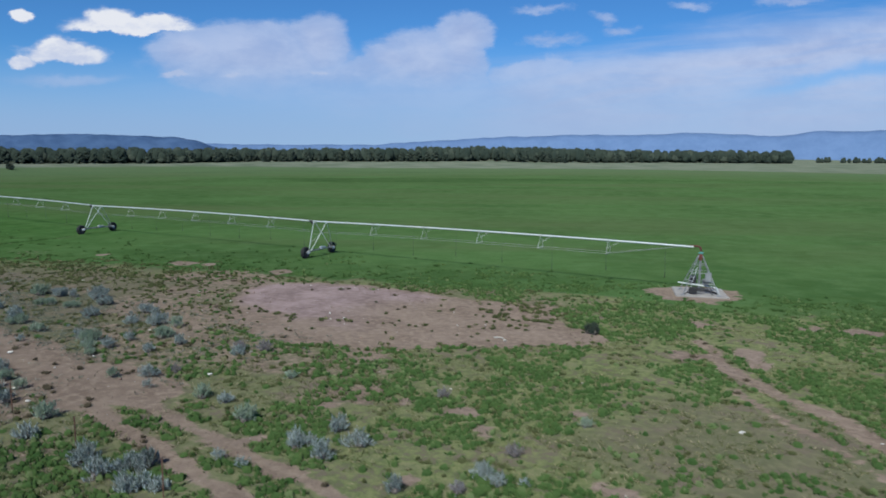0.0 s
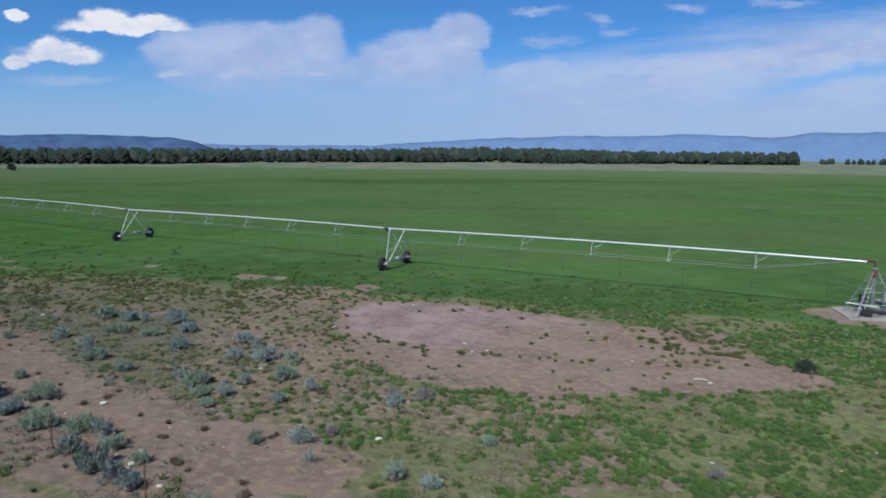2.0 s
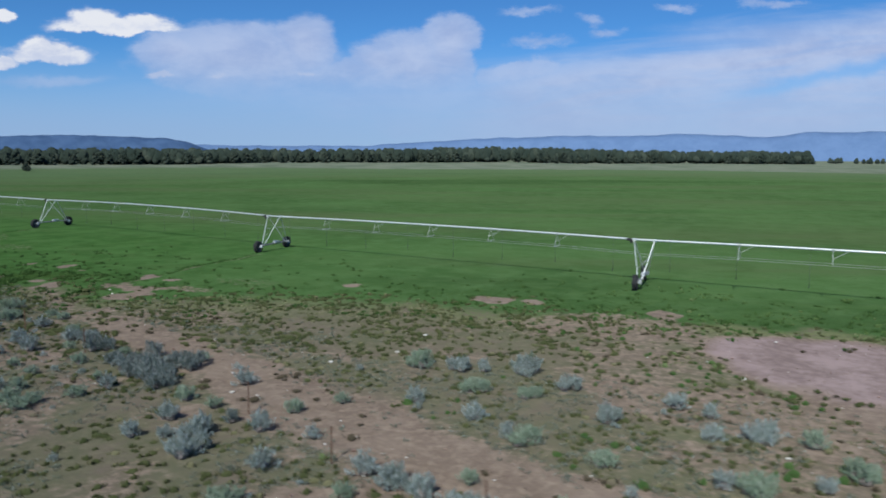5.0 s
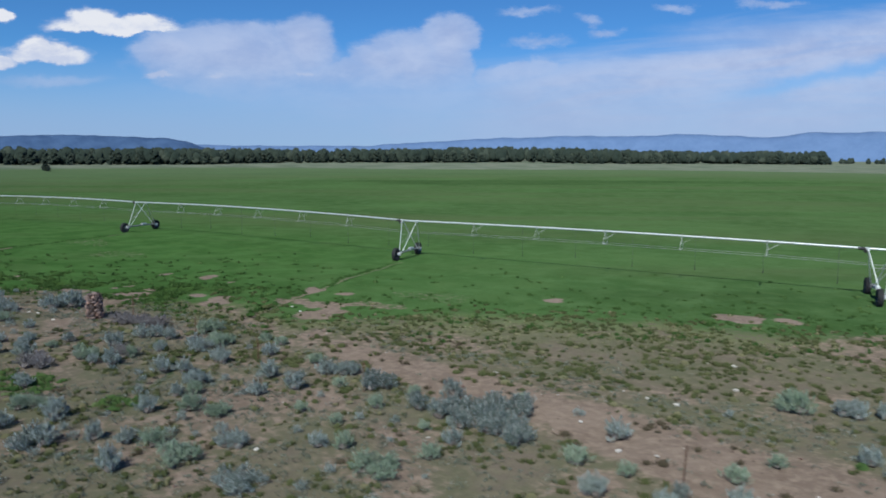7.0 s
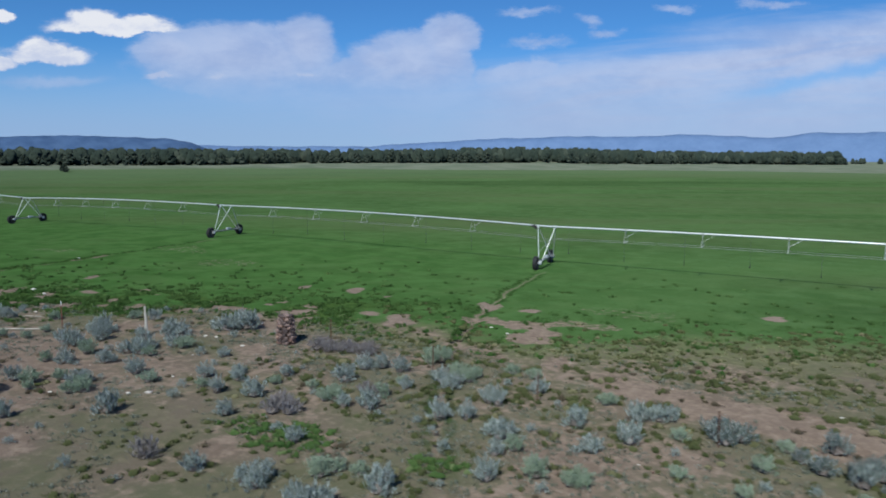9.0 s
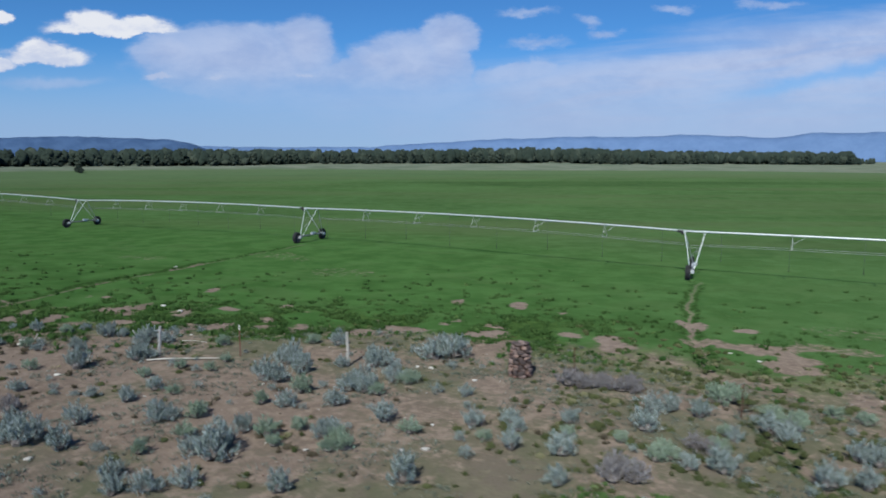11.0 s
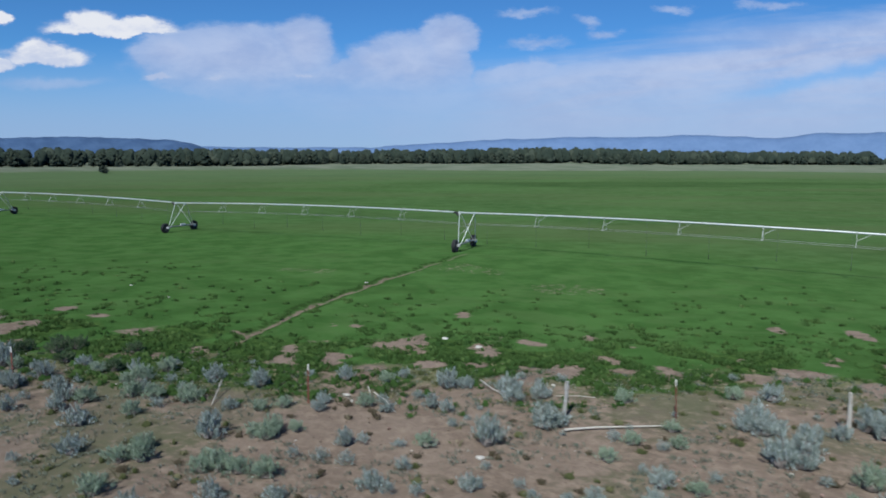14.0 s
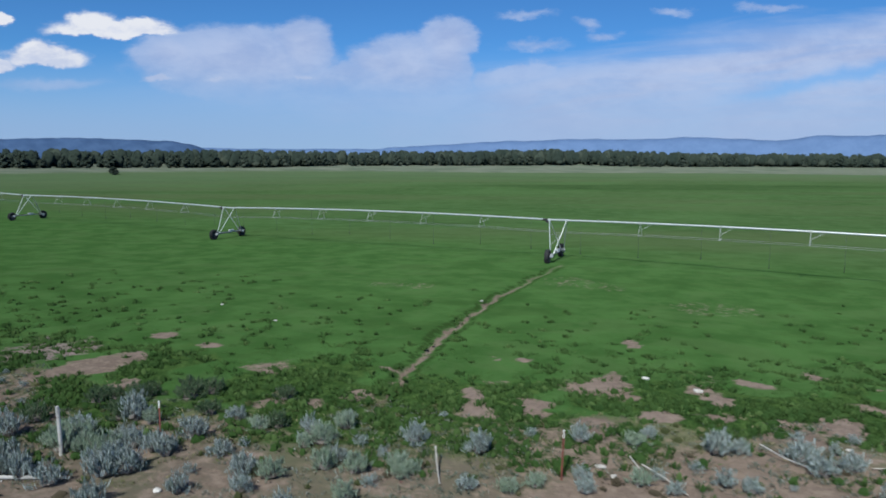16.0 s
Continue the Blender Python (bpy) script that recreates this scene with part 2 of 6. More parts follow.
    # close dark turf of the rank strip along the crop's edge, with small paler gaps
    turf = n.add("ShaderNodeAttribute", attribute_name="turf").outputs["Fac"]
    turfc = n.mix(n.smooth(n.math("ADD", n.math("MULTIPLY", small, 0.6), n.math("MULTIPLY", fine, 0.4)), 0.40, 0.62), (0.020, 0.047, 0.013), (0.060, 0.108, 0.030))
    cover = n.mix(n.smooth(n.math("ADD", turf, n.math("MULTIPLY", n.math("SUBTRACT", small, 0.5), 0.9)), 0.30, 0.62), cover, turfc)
    # dry range beyond the watered circle
    r = n.add("ShaderNodeVectorMath", {0: n.xyz(sep.outputs[0], sep.outputs[1])}, operation="LENGTH").outputs["Value"]
    rng = n.mix(n.smooth(n.noise(p, 0.05, 5), 0.35, 0.65), (0.148, 0.164, 0.124), (0.096, 0.120, 0.084))
    rim = n.math("ADD", r, n.smooth(sep.outputs[0], -180.0, 60.0, 0.0, 46.0))
    rim = n.math("SUBTRACT", rim, n.smooth(sep.outputs[0], -280.0, -400.0, 0.0, 22.0))
    # far crop turns paler and bluer with distance: haze put into its colour
    crop_haze = n.smooth(n.math("ADD", r, n.math("MULTIPLY", mid, 60.0)), 260.0, 440.0, 0.0, 0.6)
    cover = n.mix(n.math("MULTIPLY", crop_haze, lush), cover, (0.088, 0.126, 0.068))
    cover = n.mix(n.smooth(n.math("ADD", rim, n.math("MULTIPLY", mid, 20.0)), 440.0, 462.0), cover, rng)
    # wheel tracks of the drive towers, worn round the pivot
    rut = None
    for radius, half in ((117.6, 0.10), (77.2, 0.08)):
        w = n.math("ABSOLUTE", n.math("ADD", n.math("SUBTRACT", r, radius), n.math("MULTIPLY", n.math("SUBTRACT", mid, 0.5), 1.6)))
        g = n.smooth(n.math("ADD", w, n.math("MULTIPLY", n.math("SUBTRACT", small, 0.5), 0.5)), half + 0.15, half - 0.08)
        side = n.smooth(n.math("ABSOLUTE", n.math("SUBTRACT", w, half + 0.32)), 0.30, 0.08, 0.0, 0.9)
        side = n.math("MULTIPLY", n.math("MULTIPLY", side, n.smooth(small, 0.40, 0.54)), n.math("MULTIPLY", n.smooth(sep.outputs[1], -2.5, -6.0), n.smooth(sep.outputs[1], -46.0, -36.0)))
        cover = n.mix(side, cover, (0.024, 0.050, 0.014))
        rut = g if rut is None else n.math("MAXIMUM", rut, g)
    rut = n.math("MULTIPLY", rut, n.smooth(sep.outputs[1], -2.0, -24.0, 0.35, 1.0))
    rut = n.math("MULTIPLY", rut, n.smooth(sep.outputs[1], -2.5, -3.5))
    rut = n.math("MULTIPLY", rut, n.smooth(sep.outputs[1], -46.0, -36.0))
    edge = n.math("ADD", bare, n.math("ADD", n.math("MULTIPLY", n.math("SUBTRACT", small, 0.5), 0.9), n.math("MULTIPLY", n.math("SUBTRACT", fine, 0.5), 0.5)))
    f = n.math("MAXIMUM", n.smooth(edge, 0.34, 0.62), n.math("MULTIPLY", rut, n.smooth(n.math("ADD", small, n.math("MULTIPLY", mid, 0.6)), 0.38, 0.66)))
    col = n.mix(f, cover, soil)
    h = n.math("ADD", n.math("MULTIPLY", fine, 0.5), small)
    bs = n.add("ShaderNodeBsdfDiffuse", {"Color": col, "Roughness": 1.0, "Normal": bumped(n, h, 0.55, 0.10)})
    finish(n, bs.outputs[0])
    return m


M_GROUND = ground_material()
M_STEEL = surface("galvanized_steel", (0.50, 0.52, 0.53), (0.66, 0.68, 0.69), 2, 20, 0.45, 0.35, 0.1)
M_PIPE = surface("galvanized_pipe", (0.56, 0.60, 0.59), (0.70, 0.74, 0.72), 1.5, 16, 0.42, 0.35, 0.08)
M_DARKSTEEL = surface("dull_steel", (0.195, 0.210, 0.213), (0.300, 0.315, 0.319), 2, 20, 0.6, 0.3, 0.1)
M_STRUT = surface("dull_galvanized_angle", (0.36, 0.39, 0.37), (0.52, 0.55, 0.53), 2, 20, 0.6, 0.2, 0.1)
M_RIM = surface("dusty_dark_rim", (0.07, 0.07, 0.07), (0.20, 0.19, 0.18), 6, 40, 0.7, 0.3, 0.2)
M_RUBBER = surface("tyre_rubber", (0.011, 0.012, 0.013), (0.032, 0.033, 0.034), 4, 30, 0.85, 0, 0.3)
M_BLACK = surface("black_fittings", (0.012, 0.012, 0.013), (0.035, 0.035, 0.036), 6, 40, 0.6)
M_REDRUST = surface("rusty_red_paint", (0.10, 0.035, 0.026), (0.22, 0.065, 0.048), 9, 60, 0.8, 0.1, 0.3)
M_TEAL = surface("teal_cap", (0.05, 0.22, 0.20), (0.10, 0.32, 0.29), 5, 40, 0.5)
M_CONCRETE = surface("concrete", (0.311, 0.292, 0.263), (0.459, 0.438, 0.398), 1.2, 14, 0.9, 0, 0.4)
M_WHITE = surface("white_paint", (0.66, 0.66, 0.63), (0.82, 0.82, 0.80), 4, 30, 0.6)
M_GREYWOOD = surface("weathered_wood", (0.26, 0.25, 0.24), (0.50, 0.49, 0.46), 5, 45, 0.9, 0, 0.5)
M_PALEWOOD = surface("bleached_wood", (0.38, 0.355, 0.31), (0.58, 0.55, 0.49), 5, 45, 0.9, 0, 0.5)
M_RUST = surface("rusted_steel", (0.06, 0.032, 0.022), (0.13, 0.07, 0.045), 8, 50, 0.85, 0.2, 0.3)
M_STONE_RED = surface("red_brown_rock", (0.17, 0.10, 0.08), (0.36, 0.24, 0.19), 4, 25, 0.9, 0, 0.5, 0.6)
M_STONE_DARK = surface("dark_volcanic_rock", (0.075, 0.055, 0.050), (0.26, 0.185, 0.160), 4, 25, 0.95, 0, 0.6, 0.9)
M_STONE_PALE = surface("pale_rock", (0.45, 0.42, 0.37), (0.72, 0.70, 0.64), 4, 25, 0.9, 0, 0.5, 0.3)
M_GRAVEL = foliage("stone_chips", (0.10, 0.075, 0.06), (0.26, 0.21, 0.17), (0.55, 0.52, 0.47), 0.4, 0.0, 1.0, 0.0, 0.86)
M_HOSE = surface("drop_hose", (0.03, 0.035, 0.04), (0.07, 0.075, 0.08), 6, 30, 0.6)
M_SAGE = foliage("sage_leaves", (0.098, 0.136, 0.122), (0.271, 0.334, 0.312), (0.423, 0.484, 0.474), 0.35, 0.2, 0.85, 0.12, 0.62)
M_SAGEG = foliage("green_sage_leaves", (0.15, 0.22, 0.15), (0.28, 0.36, 0.27), (0.42, 0.48, 0.40), 0.35, 0.25, 0.85, 0.3)
M_DARKSAGE = foliage("dark_sage_leaves", (0.062, 0.090, 0.084), (0.180, 0.228, 0.217), (0.35, 0.40, 0.39), 0.6, 0.15, 0.85, 0.1, 0.7)
M_LEAFY = foliage("dark_green_shrub_leaves", (0.042, 0.080, 0.042), (0.095, 0.145, 0.078), (0.150, 0.200, 0.120), 0.5, 0.25, 0.85, 0.25)
M_LOW = foliage("low_growth", (0.088, 0.112, 0.084), (0.185, 0.215, 0.172), (0.300, 0.325, 0.285), 0.35, 0.25, 0.9, 0.45)
M_TWIG = surface("sage_twigs", (0.09, 0.075, 0.065), (0.20, 0.175, 0.16), 8, 40, 0.95)
M_DEAD = foliage("dead_brush", (0.14, 0.13, 0.13), (0.28, 0.27, 0.28), (0.38, 0.37, 0.38), 0.35, 0.1, 0.9)
M_GRASS = foliage("lush_grass", (0.026, 0.065, 0.019), (0.069, 0.127, 0.039), (0.089, 0.153, 0.050), 0.35, 0.3, 1.0, 0.65)
M_CROP = foliage("short_crop", (0.035, 0.082, 0.022), (0.059, 0.115, 0.034), (0.077, 0.134, 0.050), 0.2, 0.25, 1.0, 0.85)
M_DRYGRASS = foliage("bunch_grass", (0.046, 0.060, 0.026), (0.112, 0.126, 0.056), (0.19, 0.185, 0.105), 0.3, 0.28, 1.0, 0.5)
M_BROWNGRASS = foliage("brown_bunch_grass", (0.050, 0.042, 0.029), (0.101, 0.086, 0.059), (0.160, 0.140, 0.096), 0.5, 0.15, 1.0, 0.4)
M_MIXGRASS = foliage("mixed_grass", (0.060, 0.092, 0.030), (0.165, 0.172, 0.080), (0.330, 0.300, 0.190), 0.45, 0.25, 1.0, 0.6, 0.74)
M_FORB = foliage("green_forbs", (0.040, 0.090, 0.028), (0.100, 0.166, 0.056), (0.150, 0.205, 0.088), 0.6, 0.3, 1.0, 0.5)
# leaf green with a slight blue tint mixed in for the distant woods' haze
M_JUNIPER = foliage("juniper_leaves", (0.028, 0.043, 0.036), (0.052, 0.068, 0.052), (0.066, 0.083, 0.064), 0.05, 0.10, 0.85, 0.6)
M_BARK = surface("bark", (0.07, 0.05, 0.04), (0.16, 0.12, 0.10), 3, 20, 0.95, 0, 0.5)


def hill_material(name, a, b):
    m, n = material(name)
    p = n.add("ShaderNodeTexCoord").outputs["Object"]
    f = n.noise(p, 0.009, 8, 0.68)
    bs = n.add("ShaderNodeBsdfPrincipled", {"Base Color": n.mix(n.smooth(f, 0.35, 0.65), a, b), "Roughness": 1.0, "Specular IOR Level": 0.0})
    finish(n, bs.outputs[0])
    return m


# the blue of the hazy distance is put into these base colours
M_MESA = hill_material("haze_blue_mesa", (0.052, 0.098, 0.190), (0.072, 0.128, 0.235))
M_RANGE = hill_material("haze_blue_range", (0.118, 0.196, 0.345), (0.142, 0.228, 0.390))


# ---- terrain ----
RNG = np.random.RandomState(7)
LATTICE = RNG.rand(256, 256)


def vnoise(x, y, size, octaves=3):
    """Smooth value noise in 0..1 on the plan; size in metres."""
    x, y = np.asarray(x, float) / size, np.asarray(y, float) / size
    total, amp, norm = 0.0, 1.0, 0.0
    for k in range(octaves):
        ix, iy = np.floor(x).astype(int), np.floor(y).astype(int)
        fx, fy = x - ix, y - iy
        fx, fy = fx * fx * (3 - 2 * fx), fy * fy * (3 - 2 * fy)
        g = lambda a, b: LATTICE[(ix + a + 37 * k) % 256, (iy + b + 91 * k) % 256]
        v = (g(0, 0) * (1 - fx) + g(1, 0) * fx) * (1 - fy) + (g(0, 1) * (1 - fx) + g(1, 1) * fx) * fy
        total, norm = total + amp * v, norm + amp
        amp, x, y = amp * 0.5, x * 2.03, y * 2.03
    return total / norm


def sstep(a, b, v):
    t = np.clip((np.asarray(v, float) - a) / (b - a), 0, 1)
    return t * t * (3 - 2 * t)


def height(x, y):
    """Ground height: a low knoll under the sagebrush, a slow rise towards the woods, small unevenness."""
    x, y = np.asarray(x, float), np.asarray(y, float)
    z = 0.5 * sstep(-62, -95, x) * sstep(-14, -36, y)
    z = z + 0.32 * np.exp(-((x + 116) / 20) ** 2 - ((y + 4) / 24) ** 2)
    z = z - 0.22 * np.exp(-((x + 161) / 22) ** 2 - (y / 40) ** 2)
    z = z + 0.0078 * np.clip(y - 45, 0, 430) * sstep(20, 140, y)
    z = z + 2.4 * sstep(470, 690, y)
    z = z + 2.4 * sstep(-230, -330, x) * sstep(428, 492, np.hypot(x, y)) * sstep(0, 60, y)
    near = sstep(14, 2, y) * (1 - sstep(-6, -3, y) * sstep(6, 3, y))
    return z + near * 0.16 * (vnoise(x, y, 3.5, 3) - 0.5)


# edge of the watered crop, as y over x
EDGE_X = [-170, -150, -128, -121, -115, -111, -105, -96, -90, -85, -78, -70, -62, -53, -45, -33, -22, -9, -2, 4, 13, 40]
EDGE_Y = [-51, -48, -45.5, -44.5, -43.8, -42, -38.5, -34.5, -30.5, -28.5, -26, -25, -21.5, -17.5, -14.5, -11.5, -9.5, -6, -5, -5.5, -4.5, -3]
PAN = [(-26.6, -22.9), (-29.1, -20.6), (-31.6, -16.3), (-30.6, -14.4), (-27.5, -12.6), (-24.5, -11.6), (-20.4, -11.8), (-17.0, -11.6), (-13.3, -11.6), (-10.4, -11.6),
       (-7.5, -10.8), (-6.2, -14.0), (-4.8, -16.5), (-2.9, -16.3), (-1.3, -17.6), (-1.5, -19.0), (-6.0, -22.4), (-9.5, -24.4), (-12.8, -26.6), (-16.1, -28.2), (-20.2, -27.4), (-23.6, -25.4)]
# the close-set tussocks that stand on one corner of the pan, and the row that crosses it
TUFTED = [(-11.6, -13.5), (-7.5, -10.8), (-6.2, -14.0), (-5.2, -16.9), (-8.5, -19.0), (-10.2, -18.0)]
TUFT_ROW = [(-26.4, -22.6), (-23.7, -23.0), (-21.7, -23.4), (-19.6, -23.4), (-17.9, -22.5), (-15.2, -21.6), (-11.8, -20.6)]
TRACK = [(-92, -21.5), (-84, -23.5), (-72, -27.5), (-60, -30.8), (-50, -33), (-40, -35.8), (-33, -37.2), (-24, -38.0), (-15.7, -39.0), (-3.7, -41.3), (6, -43.8), (16, -47.5), (40, -56)]
SIDE_RUTS = [[(3.4, -14.8), (4.3, -16.3), (5.7, -20.1), (7.4, -21.7), (9.1, -23.3), (10.8, -24.6), (12.4, -27.0), (18, -31), (30, -38)],
             [(6.6, -23.2), (7.7, -24.5), (9.4, -26.6), (10.7, -27.9), (12.4, -30.0), (18, -34.5), (30, -42)]]
TRACK_RUTS = [[(-18.8, -39.6), (-13.2, -41.0), (-10.2, -41.4), (-7.5, -42.1), (-3.0, -43.0), (6, -45.4), (16, -49)],
              [(-17.2, -39.0), (-14.2, -38.8), (-10.9, -39.5), (-7.1, -40.1), (-3.8, -40.4), (-2.3, -40.8), (6, -43.0), (16, -46.5)]]
# patches worn bare: place, half width and half depth as seen from the track
SCARS_A = [(5.5, -35.7, 0.4, 0.4), (-1.1, -38.7, 0.4, 0.5), (4.4, -35.6, 0.3, 0.5), (-103.1, -38.2, 0.7, 1.1), (3.9, -34.6, 0.2, 0.4), (-106.8, -39.0, 0.8, 0.8),
    (-98.2, -36.5, 0.3, 0.3), (-105.6, -38.1, 0.9, 1.1), (-97.1, -35.9, 0.5, 1.2), (-101.6, -36.4, 0.8, 0.6), (-112.5, -41.5, 0.3, 0.3), (-99.8, -35.5, 0.6, 0.4),
    (-114.1, -42.4, 0.7, 0.9), (-111.6, -40.0, 0.6, 0.7), (-108.1, -37.7, 0.4, 0.8), (-0.7, -34.2, 0.4, 0.9), (-95.9, -34.1, 0.8, 1.4), (-7.9, -38.9, 0.4, 0.3),
    (-100.1, -33.5, 0.5, 0.8), (-116.9, -42.3, 0.4, 0.6), (-104.3, -33.8, 0.9, 1.2), (-2.7, -32.3, 0.7, 0.5), (-89.4, -33.1, 0.5, 0.6), (1.5, -30.0, 0.4, 0.4)]
SCARS_B = [(-112.8, -36.7, 0.6, 0.8), (-120.1, -43.5, 0.5, 0.7), (-98.9, -30.9, 0.7, 1.2), (-8.0, -34.6, 0.6, 0.5), (-6.9, -33.6, 0.4, 0.8), (-5.5, -32.4, 0.4, 0.6),
    (-117.2, -38.9, 0.6, 1.0), (-108.3, -32.6, 0.5, 0.5), (-109.3, -33.0, 0.3, 0.9), (-88.9, -31.0, 1.1, 0.9), (-92.4, -31.8, 0.5, 1.1), (-85.1, -30.0, 0.9, 1.0),
    (-123.4, -44.7, 0.5, 0.7), (-7.8, -32.2, 0.4, 0.7), (-111.4, -46.1, 0.6, 0.7), (-97.3, -27.9, 0.6, 0.7), (-87.8, -28.8, 1.2, 0.8), (-81.9, -28.6, 0.4, 0.5),
    (-123.4, -40.5, 0.5, 0.7), (-90.1, -28.1, 0.4, 0.7), (-121.8, -37.9, 0.5, 0.4), (-83.4, -27.1, 1.1, 1.0), (-86.8, -26.5, 0.4, 0.5), (-105.2, -26.6, 0.4, 0.8)]
SCARS_C = [(-77.7, -25.0, 0.9, 1.3), (-125.5, -37.8, 0.7, 0.6), (-79.9, -25.0, 0.9, 0.6), (5.4, -19.3, 0.5, 1.7), (7.1, -18.1, 0.5, 1.4), (4.0, -17.8, 1.4, 1.1),
    (-89.1, -20.2, 0.6, 1.2), (6.4, -15.9, 1.1, 1.1), (-82.4, -19.4, 0.5, 0.8), (-71.8, -18.2, 0.8, 0.9), (-85.5, -18.9, 0.6, 0.9), (-75.1, -18.2, 0.7, 1.4),
    (-46.2, -11.7, 1.5, 1.2), (-34.3, -10.5, 0.9, 1.2), (2.5, -10.5, 0.7, 0.8), (-57.8, -12.6, 0.9, 0.7), (-43.8, -10.9, 0.9, 0.8), (9.1, -8.7, 1.3, 1.5),
    (11.3, -7.7, 1.8, 1.3)]
SCARS = SCARS_A + SCARS_B + SCARS_C


def line_dist(x, y, pts):
    best = np.full(np.shape(x), 1e9)
    for (ax, ay), (bx, by) in zip(pts, pts[1:]):
        dx, dy = bx - ax, by - ay
        t = np.clip(((x - ax) * dx + (y - ay) * dy) / (dx * dx + dy * dy), 0, 1)
        best = np.minimum(best, np.hypot(x - ax - t * dx, y - ay - t * dy))
    return best


def inside(x, y, pts):
    """Signed distance to a closed outline, positive inside."""
    d = line_dist(x, y, pts + pts[:1])
    odd = np.zeros(np.shape(x), bool)
    for (ax, ay), (bx, by) in zip(pts, pts[1:] + pts[:1]):
        cross = (ay > y) != (by > y)
        odd ^= cross & (x < (bx - ax) * (y - ay) / (by - ay + 1e-12) + ax)
    return np.where(odd, d, -d)


def covers(x, y):
    """Bare soil, watered crop and pale crust, each 0..1, at places on the plan; and the distance past the crop's edge."""
    x, y = np.asarray(x, float), np.asarray(y, float)
    n1, n2, n3 = vnoise(x, y, 9, 3), vnoise(x + 50, y, 3.2, 3), vnoise(x, y + 80, 1.3, 2)
    d = y - np.interp(x, EDGE_X, EDGE_Y) + (n1 - 0.5) * 6 + (n2 - 0.5) * 3
    soft = 1.0 + 1.6 * sstep(-84, -72, x) * sstep(-30, -44, x)
    lush = sstep(-2.2 * soft, 2.2 * soft, d)
    # open ground outside the crop
    sage_zone = sstep(-33, -38, y) * sstep(-22, -36, x)
    sage_zone = np.maximum(sage_zone, sstep(-58, -72, x) * sstep(1, -3, d))
    green_corner = sstep(-30, -14, x) * np.maximum(sstep(-12, -20, y), sstep(-10, -2, x))
    bare = 0.20 + 0.12 * sage_zone + 0.14 * sage_zone * sstep(-72, -80, x) + 0.09 * sstep(-74, -82, x) - 0.14 * green_corner - 0.20 * sstep(-10, -2, x) + (n2 - 0.5) * (1.0 + 0.5 * green_corner) * (1 - 0.45 * sstep(-12, -4, x)) + (n3 - 0.5) * 0.5 * green_corner + (n1 - 0.5) * 0.5
    bare = bare * (1 - lush)
    tr = line_dist(x, y, TRACK)
    w = 1.3 + 0.8 * sstep(-62, -40, x)
    wide = sstep(w + 1.8, w - 1.0, tr + (n2 - 0.5) * 2.4) * (0.75 - 0.46 * sstep(-58, -72, x) + 0.8 * (n3 - 0.3))
    rl = np.minimum(line_dist(x, y, TRACK_RUTS[0]), line_dist(x, y, TRACK_RUTS[1]))
    ruts = sstep(0.75, 0.15, rl + (n3 - 0.5) * 0.7) * 0.9
    east = sstep(-19, -12, x + (n2 - 0.5) * 8)
    bare = np.maximum(bare, (wide * (1 - east) + ruts * east) * sstep(-84, -72, x))
    # open ground beside the track, and the brown flat between the pan and the crop
    for ox, oy, rx, ry, k in ((-29, -41.5, 10, 4.2, 0.75), (-20, -38.2, 8, 2.2, 0.85), (-37, -15.5, 7, 4.5, 0.55), (-9.5, -13.2, 5, 3.2, 0.5), (-27, -26.5, 8, 4, 0.58), (-15, -30.5, 7, 2.6, 0.50), (-33, -21.5, 5.5, 6, 0.50), (-23, -31.5, 9, 4, 0.52), (-84, -40.5, 8, 4, 0.55), (-97, -42, 7, 3.5, 0.5)):
        q = np.hypot((x - ox) / rx, (y - oy) / ry) + (n2 - 0.5) * 1.1 + (n3 - 0.5) * 0.5
        bare = np.maximum(bare, k * sstep(1.15, 0.6, q))
    for rut, half in zip(SIDE_RUTS, (0.46, 0.26)):
        bare = np.maximum(bare, sstep(half + 0.25, half - 0.2, line_dist(x, y, rut) + (n3 - 0.5) * 0.5) * 0.9)
    pan = inside(x, y, PAN) + (n2 - 0.5) * 1.0 + (n3 - 0.5) * 0.9
    bare = np.maximum(bare, sstep(-0.8, 0.5, pan))
    pale = sstep(-0.3, 0.9, pan) * (0.04 + 0.92 * sstep(-13, -20, x + (n1 - 0.5) * 8) * sstep(-24.0, -21.5, y + (n3 - 0.5) * 2 + 0.12 * (x + 22)))
    for sx, sy, rw, rd in SCARS:
        a, b = (x - sx) * 0.866 + (y - sy) * 0.5, (y - sy) * 0.866 - (x - sx) * 0.5
        q = np.hypot(a / (rw + 0.08), b / (rd + 0.10)) + (n3 - 0.5) * 1.7 + (n2 - 0.5) * 0.7
        bare = np.maximum(bare, 0.76 * sstep(1.2, 0.5, q))
        pale = np.maximum(pale, 0.14 * sstep(1.1, 0.75, q))
    q = np.hypot((x + 128.4) / 2.8, (y + 42.4) / 1.9) + (n3 - 0.5) * 1.6 + (n2 - 0.5)
    bare, pale = np.maximum(bare, 0.50 * sstep(1.2, 0.6, q)), np.maximum(pale, 0.9 * sstep(1.1, 0.6, q))
    for sx, sy, r in ((-112, -11.5, 4.5), (-103, -14.5, 3.5), (-124, -18, 3.0), (-66, -16, 3.0)):
        q = np.hypot(x - sx, (y - sy) * 1.6) / r + (n2 - 0.5) * 1.6
        bare = np.maximum(bare, 0.36 * sstep(1.1, 0.6, q))
    # thin spots along the crop's edge
    spot = sstep(0.64, 0.72, n2) * sstep(9, 2, d) * sstep(-4, -1, d) * sstep(-50, -75, x)
    bare = np.maximum(bare, spot * 0.9)
